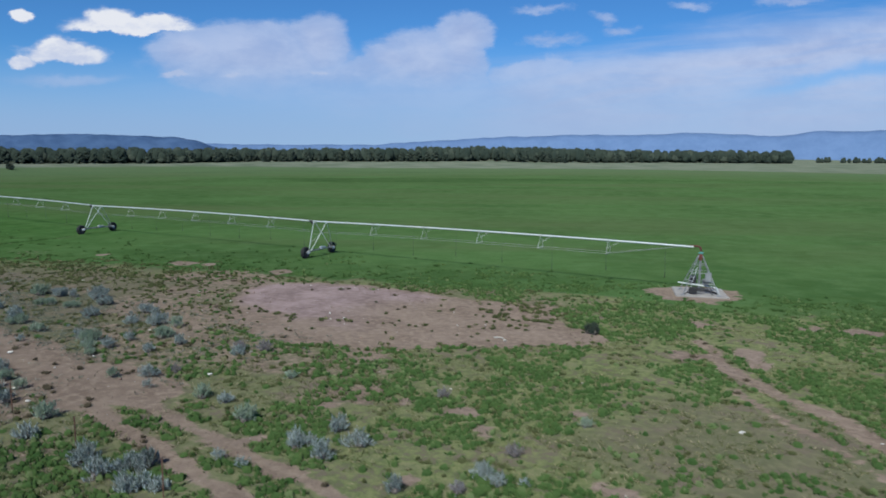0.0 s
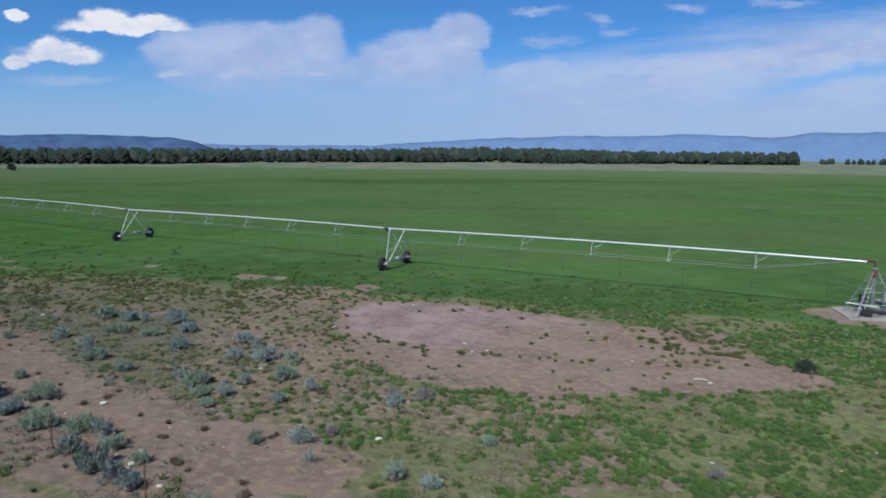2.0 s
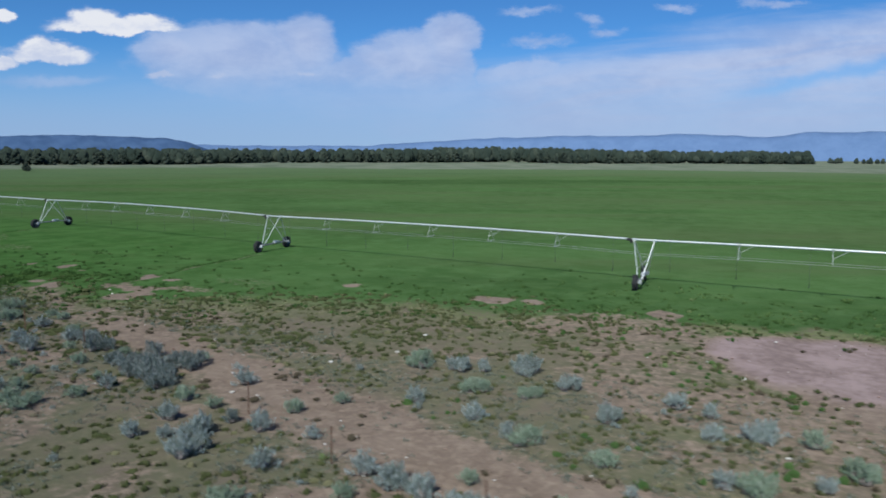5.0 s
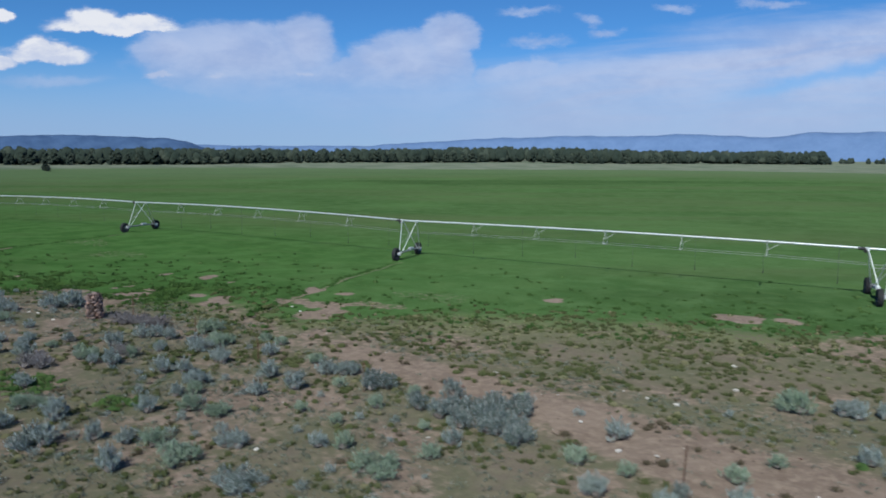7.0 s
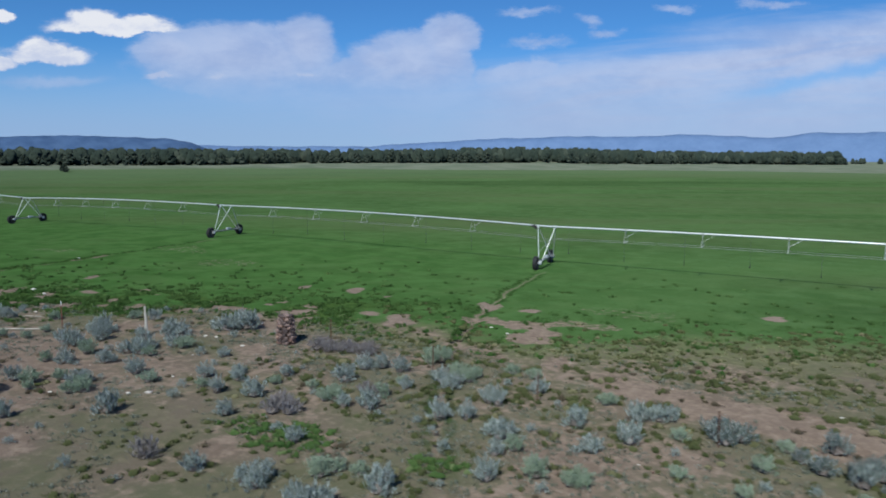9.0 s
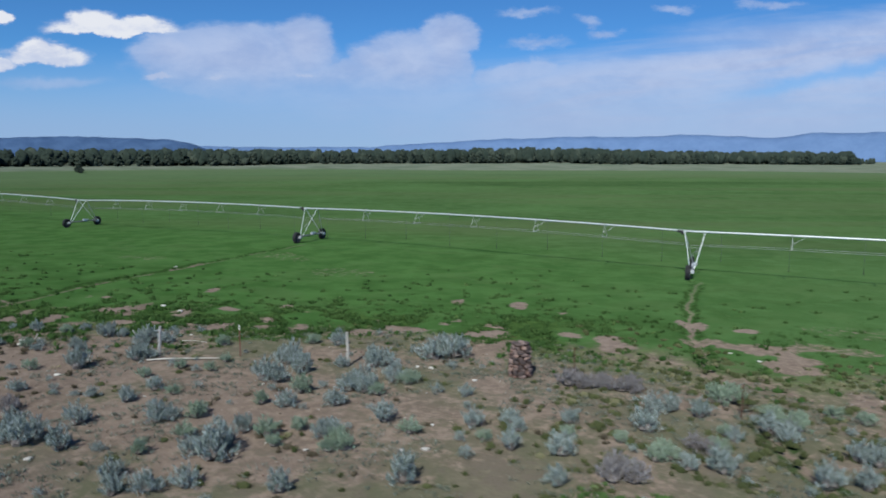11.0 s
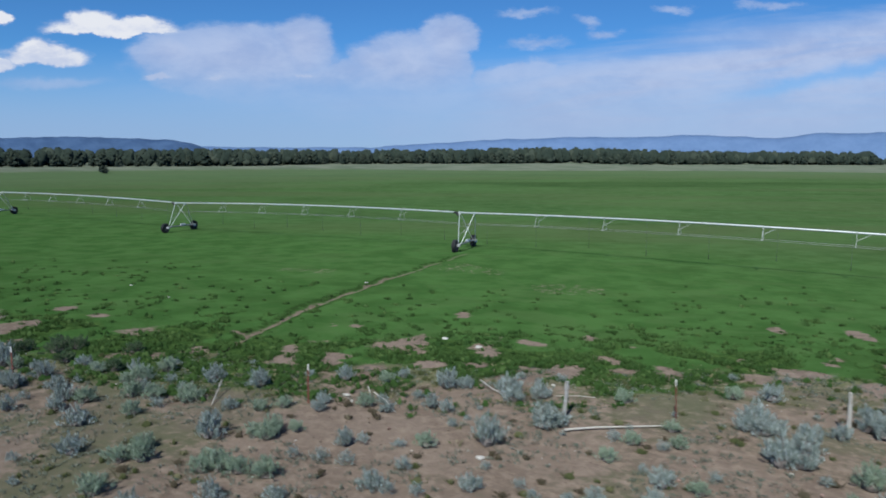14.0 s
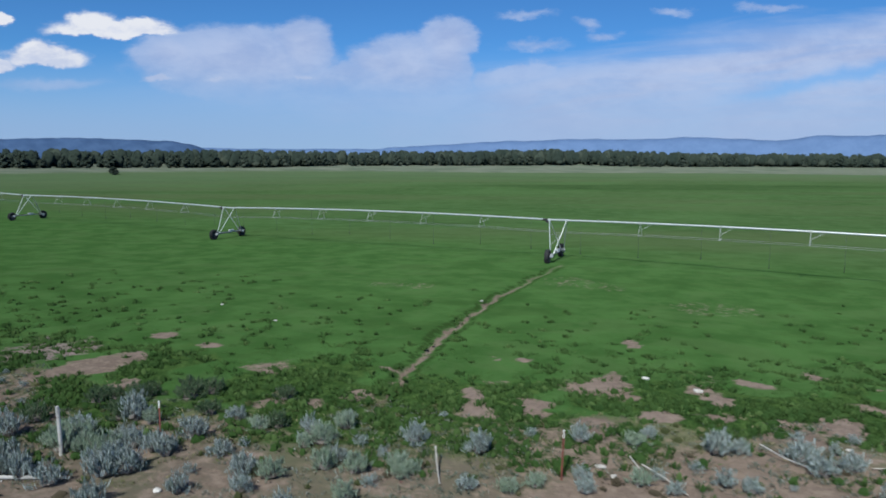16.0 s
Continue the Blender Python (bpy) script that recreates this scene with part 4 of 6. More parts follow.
TYRE, RIM = tyre_mesh(), rim_mesh()
for tx in TOWER_X:
    build_tower(tx)
for a, b in zip([0.0] + TOWER_X, TOWER_X):
    build_span(a, b)


def build_pivot():
    turn = 18
    z0 = float(height(0, 0))
    bm = bmesh.new()
    box(bm, (0, 0, 0), (3.9, 3.9, 0.36), 0.03)
    for v in bm.verts:
        v.co.x += 0.10 * (noise.noise(v.co * 0.7))
    slab = part("concrete_pad", bm, M_CONCRETE)
    slab.matrix_basis = pose(0.2, 0.6, z0 - 0.09, 0, 0, turn)
    tagged(slab, "pale grey square concrete pad with a dusty top", "concrete pad")
    t = thing("pivot_tower", pose(0.2, 0.3, z0 + 0.09, 0, 0, turn), "galvanized four-legged pivot tower with a red swivel on concrete", "pivot tower")
    apex = 2.99
    feet = [(1.32 * sx, 1.32 * sy) for sx, sy in ((-1, -1), (1, -1), (1, 1), (-1, 1))]
    for fx, fy in feet:
        bm = bmesh.new()
        tube(bm, (fx, fy, 0.0), (fx * 0.10, fy * 0.10, apex), 0.034, 0.032)
        box(bm, (fx, fy, 0.02), (0.34, 0.34, 0.05), 0.01)
        part("leg", bm, M_DARKSTEEL, t)
    for z in (0.85, 1.65, 2.25):
        s = 1 - 0.9 * z / apex
        for (ax, ay), (bx, by) in zip(feet, feet[1:] + feet[:1]):
            bm = bmesh.new()
            tube(bm, (ax * s, ay * s, z), (bx * s, by * s, z), 0.024, seg=6)
            part("girt", bm, M_DARKSTEEL, t)
    bm = bmesh.new()
    tube(bm, (0, 0, 0), (0, 0, apex + 0.25), 0.095, seg=14)
    lathe(bm, [(0.13, 0.30), (0.22, 0.30), (0.22, 0.36), (0.13, 0.36)], 16, "Z")
    part("riser_pipe", bm, M_DARKSTEEL, t)
    bm = bmesh.new()
    lathe(bm, [(0.10, apex - 0.42), (0.14, apex - 0.36), (0.17, apex - 0.18), (0.17, apex + 0.02), (0.12, apex + 0.10)], 16, "Z")
    part("swivel_housing", bm, M_REDRUST, t, "red painted swivel housing")
    bm = bmesh.new()
    lathe(bm, [(0.05, apex + 0.10), (0.19, apex + 0.12), (0.20, apex + 0.22), (0.05, apex + 0.26)], 16, "Z")
    part("collar", bm, M_TEAL, t, "teal painted collar under the elbow")
    bm = bmesh.new()
    inv = Matrix.Rotation(radians(-turn), 4, "Z")
    pts = [Vector((0.0, 0, apex + 0.30)), Vector((0.0, 0, apex + 0.50)), Vector((-0.10, -0.04, apex + 0.66)), Vector((-0.30, -0.13, apex + 0.70)), Vector((-0.75, -0.32, apex + 0.70))]
    pts = [inv @ Vector((p.x, 0 if abs(p.x) < 0.01 else -0.30 * min(1, -p.x / 0.75), p.z)) for p in pts]
    for a, b in zip(pts, pts[1:]):
        tube(bm, a, b, 0.075, seg=12)
    part("elbow", bm, M_REDRUST, t, "red painted pipe elbow")
    bm = bmesh.new()
    box(bm, (0.55, -0.75, 1.35), (0.45, 0.26, 0.75), 0.03)
    panel = part("control_panel", bm, M_DARKSTEEL, t)
    bm = bmesh.new()
    box(bm, (0.55, -0.895, 1.35), (0.36, 0.02, 0.62), 0.005)
    part("panel_door", bm, M_DARKSTEEL, panel)
    bm = bmesh.new()
    for sx in (-0.2, 0.2):
        tube(bm, (-1.05 + sx, -0.98, 0.0), (-0.35 + sx * 0.6, -0.36, 2.1), 0.02, seg=6)
    for k in range(7):
        u = (k + 0.7) / 7.5
        x, y, z = -1.05 + 0.7 * u, -0.98 + 0.62 * u, 2.1 * u
        tube(bm, (x - 0.2, y, z), (x + 0.2, y, z), 0.014, seg=5)
    part("ladder", bm, M_STEEL, t)
    bm = bmesh.new()
    box(bm, (-0.45, 0.35, 0.95), (0.5, 0.4, 0.7), 0.04)
    part("switch_box", bm, M_BLACK, t)
    bm = bmesh.new()
    lathe(bm, [(0.02, 0.45), (0.26, 0.45), (0.30, 0.52), (0.30, 0.95), (0.22, 1.02), (0.02, 1.02)], 16, "Z")
    for v in bm.verts:
        v.co += Vector((0.55, 0.5, 0))
    part("chemical_tank", bm, M_DARKSTEEL, t)
    bm = bmesh.new()
    tube(bm, (-1.55, 0.25, 0.72), (1.25, -0.35, 0.50), 0.05, seg=10)
    tube(bm, (1.25, -0.35, 0.50), (1.42, -0.36, 0.05), 0.06, seg=10)
    part("supply_pipe", bm, M_PIPE, t)
    bm = bmesh.new()
    box(bm, (-0.55, -0.85, 0.30), (0.62, 0.36, 0.52), 0.05)
    tube(bm, (-0.25, -0.85, 0.42), (0.35, -0.95, 0.42), 0.13, seg=12)
    part("booster_pump", bm, M_BLACK, t)
    for k, (ax, ay) in enumerate(((-1.2, -1.2), (0.9, -1.1), (1.1, 0.6))):
        bm = bmesh.new()
        tube(bm, (ax, ay, 0.03), (ax * 0.3, ay * 0.3, 0.55 + 0.2 * k), 0.03, seg=6)
        part("cable_conduit", bm, M_BLACK, t)
    for pts in (((-0.9, -0.6, 0.12), (0.0, 0.0, 0.3)), ((0.2, 0.1, 0.3), (1.3, -0.7, 0.10))):
        bm = bmesh.new()
        tube(bm, *pts, 0.07, seg=10)
        part("feed_pipe", bm, M_BLACK, t)


build_pivot()


# ---- rocks, posts and dead wood ----
def rock_mesh(seed, mat, flat=0.6):
    rng = np.random.RandomState(seed)
    bm = bmesh.new()
    bmesh.ops.create_icosphere(bm, subdivisions=2, radius=0.5)
    off = Vector(rng.rand(3) * 50)
    for v in bm.verts:
        k = 1 + 0.45 * noise.noise(v.co * 1.7 + off) + 0.18 * noise.noise(v.co * 5 + off)
        v.co = Vector((v.co.x * k * 1.15, v.co.y * k * 0.9, v.co.z * k * flat))
    me = bpy.data.meshes.new("rock")
    bm.to_mesh(me)
    bm.free()
    me.materials.append(mat)
    return me


PALE_ROCKS = [rock_mesh(20 + i, M_STONE_PALE, 0.45) for i in range(4)]
RED_ROCKS = [rock_mesh(40 + i, M_STONE_RED, 0.6) for i in range(5)]
CRIB_ROCKS = [rock_mesh(70 + i, M_STONE_DARK, 0.7) for i in range(5)]
STONES = [(-6.3, -21.0, 0.34), (-15.6, -34.5, 0.42), (-27.7, -13.8, 0.22), (-30.2, -19.8, 0.30), (-21.4, -40.7, 0.35), (7.7, -28.5, 0.35),
          (-4.6, -30.0, 0.2), (-0.7, -28.4, 0.2), (-17.7, -21.7, 0.25), (-27.7, -37.6, 0.4), (-25.8, -30.4, 0.25), (-19.3, -41.2, 0.3),
          (0.3, -26.0, 0.22), (-28.3, -21.8, 0.34), (-19.5, -21.0, 0.28), (-18.3, -22.3, 0.2), (-42.0, -26.9, 0.3), (-47.4, -29.6, 0.25),
          (-46.2, -22.9, 0.2), (-16.9, -30.6, 0.25), (-45.0, -22.8, 0.36), (-44.4, -26.5, 0.38), (-46.2, -29.7, 0.36), (-46.9, -35.4, 0.3),
          (-54.3, -29.7, 0.3), (-48.9, -33.5, 0.22), (-72.0, -23.9, 0.25), (-57.5, -41.6, 0.3), (-78.6, -41.7, 0.36)]
STONES_KNOLL = [(-79.2, -42.2, 0.3), (-103.0, -32.4, 0.45), (-70.6, -24.7, 0.25), (-88.2, -48.9, 0.32), (-81.7, -43.9, 0.2), (-73.3, -40.3, 0.22),
                (-95.3, -43.7, 0.34), (-94.0, -47.3, 0.38), (-97.0, -50.6, 0.4), (-82.8, -34.4, 0.34), (-83.4, -34.6, 0.3), (-80.4, -34.9, 0.25),
                (-83.6, -36.6, 0.22), (-100.9, -32.9, 0.5), (-116.4, -20.6, 0.35), (-122.8, -32.6, 0.34), (-121.6, -42.0, 0.3), (-104.4, -41.6, 0.3),
                (-102.0, -41.4, 0.4), (-101.5, -41.8, 0.3), (-110.3, -45.0, 0.24), (-111.6, -48.8, 0.34), (-128.6, -31.0, 0.3)]


def build_stones():
    rng = np.random.RandomState(3)
    rows = [(x, y, 0.68 * s, True) for x, y, s in STONES + STONES_KNOLL]
    while len(rows) < 230:
        x, y = rng.uniform(-128, 14), rng.uniform(-53, -12)
        bare, _, _, d, _ = covers(np.array([x]), np.array([y]))
        if bare[0] > 0.45 and d[0] < 2:
            rows.append((x, y, rng.uniform(0.05, 0.14), rng.rand() < 0.35))
    for x, y, s, is_pale in rows:
        me = (PALE_ROCKS if is_pale else RED_ROCKS)[rng.randint(4)]
        ob = new("stone", me)
        ob.matrix_basis = pose(x, y, float(height(x, y)) + 0.04 * s, 0, 0, rng.rand() * 360) @ Matrix.Diagonal((s, s, s, 1))
        tagged(ob, "pale weathered stone lying on bare soil" if is_pale else "small reddish brown stone on bare soil", "stone", "loose stones on the open ground")


build_stones()


def build_gravel():
    """Grit and stone chips strewn over the bare ground, too many to count."""
    rng = np.random.RandomState(15)
    x, y = rng.uniform(-128, 14, 60000), rng.uniform(-54, -9, 60000)
    bare, _, _, d, _ = covers(x, y)
    keep = (rng.rand(len(x)) < sstep(0.35, 0.7, bare) * 0.30 * sstep(0.35, 0.6, vnoise(x + 17, y, 2.4, 2))) & (d < 3)
    x, y = x[keep], y[keep]
    bm = bmesh.new()
    bmesh.ops.create_icosphere(bm, subdivisions=1, radius=0.5)
    ball, tri = np.array([v.co[:] for v in bm.verts]), np.array([[v.index for v in f.verts] for f in bm.faces])
    bm.free()
    k, m = len(x), len(ball)
    size = 0.035 + 0.075 * rng.rand(k) ** 3
    a = rng.rand(k) * 6.28
    shape = ball[None] * rng.uniform(0.7, 1.3, (k, m, 1)) * np.stack([rng.uniform(0.8, 1.5, k), rng.uniform(0.6, 1.0, k), rng.uniform(0.35, 0.7, k)], -1)[:, None] * size[:, None, None]
    px = shape[..., 0] * np.cos(a)[:, None] - shape[..., 1] * np.sin(a)[:, None] + x[:, None]
    py = shape[..., 0] * np.sin(a)[:, None] + shape[..., 1] * np.cos(a)[:, None] + y[:, None]
    pz = shape[..., 2] + (height(x, y) - 0.045 * bare[keep])[:, None] + 0.1 * size[:, None]
    faces = (tri[None] + np.arange(k)[:, None, None] * m).reshape(-1, 3)
    me = mesh_arrays("gravel", np.stack([px, py, pz], -1).reshape(-1, 3), faces, M_GRAVEL)
    tagged(new("gravel", me), "grit and stone chips strewn over bare soil", "gravel", kind="stuff")


build_gravel()


def build_rock_jack(x, y):
    """A fence anchor: a wire basket packed with rocks."""
    z0 = float(height(x, y))
    t = thing("rock_crib", pose(x, y, z0) @ Matrix.Diagonal((0.86, 0.86, 1.0, 1)), "round fence anchor of stacked reddish rocks in wire mesh", "rock crib")
    rng = np.random.RandomState(5)
    # added filler in a dark colour, so gaps between the rocks read as shade
    bm = bmesh.new()
    tube(bm, (0, 0, -0.1), (0, 0, 1.36), 0.42, 0.36, 14)
    part("core", bm, M_RUST, t)
    z, row = 0.05, 0
    while z < 1.40:
        rad = 0.55 - 0.07 * z
        k = 9 if row % 2 else 8
        hgt = rng.uniform(0.13, 0.19)
        for i in range(k):
            a = 2 * math.pi * (i + 0.5 * (row % 2) + rng.uniform(-0.15, 0.15)) / k
            me = (CRIB_ROCKS + RED_ROCKS[:3])[rng.randint(8)]
            ob = part("rock", me, M_STONE_RED, t)
            s = rng.uniform(0.22, 0.37)
            ob.matrix_basis = pose(rad * math.cos(a) * 0.9, rad * math.sin(a) * 0.9, z + rng.uniform(-0.03, 0.03), rng.uniform(-12, 12), rng.uniform(-12, 12), math.degrees(a) + 90) @ Matrix.Diagonal((s, s * 0.9, hgt * 1.75, 1))
        z += hgt * 0.92
        row += 1
    for dx, dy, s in ((0.05, 0.0, 0.50), (-0.22, -0.14, 0.40), (0.26, 0.12, 0.36), (0.02, -0.28, 0.34)):
        ob = part("cap_rock", CRIB_ROCKS[rng.randint(5)], M_STONE_DARK, t, "grey lichen-covered cap rock")
        ob.matrix_basis = pose(dx, dy, 1.42, 5, -4, rng.rand() * 360) @ Matrix.Diagonal((s, s, s * 0.7, 1))
    for k in range(6):
        bm = bmesh.new()
        zz, r = 0.12 + 0.26 * k, 0.64 - 0.07 * (0.12 + 0.26 * k)
        ring = [(r * math.cos(a), r * math.sin(a), zz + 0.02 * math.sin(3 * a)) for a in np.linspace(0, 2 * math.pi, 21)]
        for a, b in zip(ring, ring[1:]):
            tube(bm, a, b, 0.006, seg=4)
        part("wire_hoop", bm, M_RUST, t)


build_rock_jack(-79.15, -33.1)


def t_post(x, y, tip, lean=0.0, tall=1.35):
    """A studded steel fence post."""
    t = thing("steel_fence_post", pose(x, y, float(height(x, y)), lean, lean * 0.6, 25), "red steel fence post with a white tip" if tip else "thin rusted steel fence post standing in sagebrush", "fence post", "steel posts of the old fence")
    bm = bmesh.new()
    box(bm, (0, 0, tall / 2 - 0.1), (0.048, 0.010, tall + 0.2))
    box(bm, (0, 0.024, tall / 2 - 0.1), (0.010, 0.040, tall + 0.2))
    for k in range(12):
        box(bm, (0, -0.008, 0.15 + k * (tall - 0.25) / 12), (0.02, 0.014, 0.02))
    part("shaft", bm, M_REDRUST if tip else M_RUST, t)
    if tip:
        bm = bmesh.new()
        box(bm, (0, 0.004, tall - 0.09), (0.044, 0.026, 0.24), 0.004)
        part("tip", bm, M_WHITE, t, "white painted tip")


for px, py, lean in ((-6.9, -43.7, 1), (-12.4, -43.2, -2), (-18.6, -42.2, 2), (-24.9, -41.4, 0), (-32.6, -39.6, -2), (-38.7, -38.8, 1), (-44.5, -36.8, 3), (-57.9, -35.0, -2), (-64.9, -34.1, 2), (-70.3, -33.2, 1), (-77.1, -32.0, -2)):
    t_post(px, py, False, lean, 1.28)
for px, py, lean in ((-91.0, -37.7, -3), (-102.7, -42.7, 2), (-114.0, -46.8, 0)):
    t_post(px, py, True, lean, 1.4)


def wood_post(x, y, tall, mat, label, lean=0.0, r=0.062):
    rng = np.random.RandomState(int(abs(x) * 10))
    bm = bmesh.new()
    seg, rings = 10, []
    for k in range(9):
        z = -0.2 + (tall + 0.2) * k / 8
        ring = []
        for i in range(seg):
            a = 2 * math.pi * i / seg
            rr = r * (1 + 0.18 * noise.noise(Vector((math.cos(a) * 1.5, math.sin(a) * 1.5, z * 2 + x)))) * (1 - 0.08 * k / 8)
            ring.append(bm.verts.new((rr * math.cos(a) + 0.015 * math.sin(z * 2), rr * math.sin(a), z + (0.04 * rng.rand() if k == 8 else 0))))
        rings.append(ring)
    for p, q in zip(rings, rings[1:]):
        for i in range(seg):
            j = (i + 1) % seg
            bm.faces.new((p[i], p[j], q[j], q[i]))
    bm.faces.new(rings[-1])
    t = thing("wooden_fence_post", pose(x, y, float(height(x, y)), lean, -lean, 0), label, "fence post", "wooden posts of the old fence")
    part("shaft", bm, mat, t)
    bm = bmesh.new()
    for k in range(2):
        zz = tall * (0.45 + 0.35 * k)
        ring = [(1.12 * r * math.cos(a), 1.12 * r * math.sin(a), zz + 0.01 * math.sin(2 * a)) for a in np.linspace(0, 2 * math.pi, 13)]
        for a, b in zip(ring, ring[1:]):
            tube(bm, a, b, 0.005, seg=4)
    part("wire_wrap", bm, M_RUST, t)


wood_post(-86.0, -36.2, 1.5, M_PALEWOOD, "bleached pale wooden fence post beside sagebrush", 1)
wood_post(-94.3, -39.5, 1.3, M_GREYWOOD, "grey split wooden fence post on bare ground", -3, 0.07)
wood_post(-116.0, -48.7, 1.45, M_GREYWOOD, "grey weathered wooden fence post among sagebrush", 1)


def pole(pts, r, name, label, mat, category="dead wood"):
    """A fallen pole or branch through some points on the ground (x, y, height over the ground)."""
    bm = bmesh.new()
    at = [(x, y, float(height(x, y)) + up) for x, y, up in pts]
    for k, (a, b) in enumerate(zip(at, at[1:])):
        tube(bm, a, b, r * (1 - 0.15 * k), r * (1 - 0.15 * (k + 1)), 8)
    tagged(part(name, bm, mat), label, category)


pole([(-93.9, -40.45, 0.07), (-93.1, -39.85, 0.08), (-92.2, -39.15, 0.06), (-91.2, -38.45, 0.07)], 0.036, "fallen_pole", "bleached fallen fence pole lying on bare soil", M_PALEWOOD)
pole([(-101.3, -41.0, 0.34), (-100.9, -41.4, 0.22), (-100.5, -41.9, 0.05)], 0.02, "dead_branch", "pale dead branch leaning in sagebrush", M_PALEWOOD)
pole([(-100.9, -41.2, 0.28), (-100.3, -41.35, 0.16), (-99.5, -41.9, 0.05)], 0.02, "dead_branch", "pale dead branch leaning in sagebrush", M_PALEWOOD)
pole([(-106.3, -43.4, 0.42), (-105.9, -44.0, 0.2), (-105.4, -44.7, 0.04)], 0.028, "dead_branch", "pale dead stick propped in the brush", M_PALEWOOD)
pole([(-116.5, -50.9, 0.08), (-115.4, -50.3, 0.07), (-114.3, -49.6, 0.06)], 0.06, "fallen_pole", "grey fallen fence pole under sagebrush", M_GREYWOOD)
pole([(-95.3, -37.6, 0.06), (-94.6, -37.3, 0.10), (-94.0, -37.0, 0.05)], 0.014, "dead_branch", "short pale branch on bare soil", M_PALEWOOD)
pole([(-98.2, -38.0, 0.30), (-97.5, -38.3, 0.15), (-96.6, -38.5, 0.04)], 0.02, "dead_branch", "thin grey dead branch by sagebrush", M_GREYWOOD)

pole([(-7.1, -20.8, 0.02), (-6.8, -20.65, 0.04), (-6.5, -20.7, 0.02)], 0.035, "broken_board", "short pale broken board on the bare pan", M_PALEWOOD)

# ---- shrubs ----
SILVER_SAGE_1 = [(-118.6, -48.7, 0.50), (-116.2, -50.2, 0.59), (-115.4, -50.2, 0.38), (-114.9, -47.4, 0.53), (-114.4, -50.0, 0.44), (-113.8, -48.9, 0.44), (-113.6, -48.6, 0.74), (-113.6, -44.0, 0.35),
    (-113.6, -47.0, 0.52), (-113.6, -45.9, 0.46), (-111.9, -46.4, 0.38), (-111.1, -48.6, 0.34), (-110.4, -47.0, 0.40), (-109.7, -47.7, 0.33), (-107.8, -48.1, 0.48), (-107.5, -42.7, 0.44),
    (-105.8, -49.6, 0.43), (-105.4, -42.3, 0.42), (-104.7, -44.5, 0.28), (-103.3, -46.7, 0.42), (-103.2, -40.0, 0.32), (-102.2, -42.4, 0.29), (-101.9, -43.1, 0.28), (-101.4, -50.9, 0.37),
    (-101.4, -38.5, 0.28), (-100.4, -41.4, 0.25), (-100.0, -49.5, 0.36), (-99.9, -41.9, 0.29), (-99.3, -44.9, 0.28), (-99.3, -38.7, 0.49), (-98.9, -44.6, 0.23), (-98.8, -40.7, 0.30)]
SILVER_SAGE_2 = [(-98.7, -38.2, 0.28), (-98.6, -48.6, 0.30), (-98.1, -40.7, 0.30), (-97.1, -37.9, 0.50), (-97.0, -46.8, 0.35), (-96.5, -38.6, 0.43), (-95.8, -37.9, 0.39), (-95.7, -42.6, 0.48),
    (-94.6, -40.2, 0.57), (-94.5, -45.7, 0.34), (-93.0, -45.2, 0.20), (-92.3, -40.4, 0.23), (-91.6, -44.6, 0.28), (-90.7, -47.8, 0.39), (-90.3, -42.8, 0.35), (-90.1, -44.2, 0.33),
    (-89.8, -48.2, 0.75), (-89.6, -46.4, 0.45), (-88.8, -37.3, 0.42), (-88.4, -33.8, 0.41), (-88.2, -37.1, 0.66), (-88.1, -48.0, 0.42), (-87.6, -44.7, 0.56), (-87.5, -39.4, 0.66),
    (-87.1, -38.1, 0.46), (-86.2, -36.4, 0.31), (-85.1, -48.3, 0.38), (-85.0, -35.3, 0.76), (-84.9, -41.3, 0.40), (-84.5, -43.8, 0.35), (-84.4, -38.0, 0.35), (-84.2, -48.9, 0.31)]
SILVER_SAGE_3 = [(-84.1, -45.6, 0.83), (-83.8, -38.4, 0.73), (-83.7, -48.2, 0.46), (-83.5, -40.2, 0.42), (-83.4, -32.2, 1.10), (-83.2, -36.8, 0.48), (-82.9, -47.5, 0.41), (-82.0, -42.5, 0.52),
    (-82.0, -33.9, 0.27), (-81.1, -40.4, 0.42), (-80.4, -46.4, 0.34), (-79.9, -36.6, 0.33), (-78.2, -39.1, 0.41), (-78.0, -43.9, 0.50), (-77.3, -38.1, 0.36), (-76.7, -38.7, 0.29),
    (-76.2, -40.3, 0.33), (-75.5, -37.0, 0.31), (-74.7, -39.7, 0.48), (-74.1, -41.8, 0.35), (-73.2, -34.3, 0.46), (-73.0, -36.1, 0.49), (-72.7, -33.7, 0.40), (-71.7, -33.9, 0.39),
    (-71.6, -45.4, 0.41), (-71.1, -38.6, 0.33), (-70.5, -42.2, 0.35), (-70.2, -35.6, 0.31), (-70.1, -38.3, 0.50), (-69.4, -45.1, 0.57), (-68.8, -34.2, 0.70), (-67.3, -37.6, 0.45)]
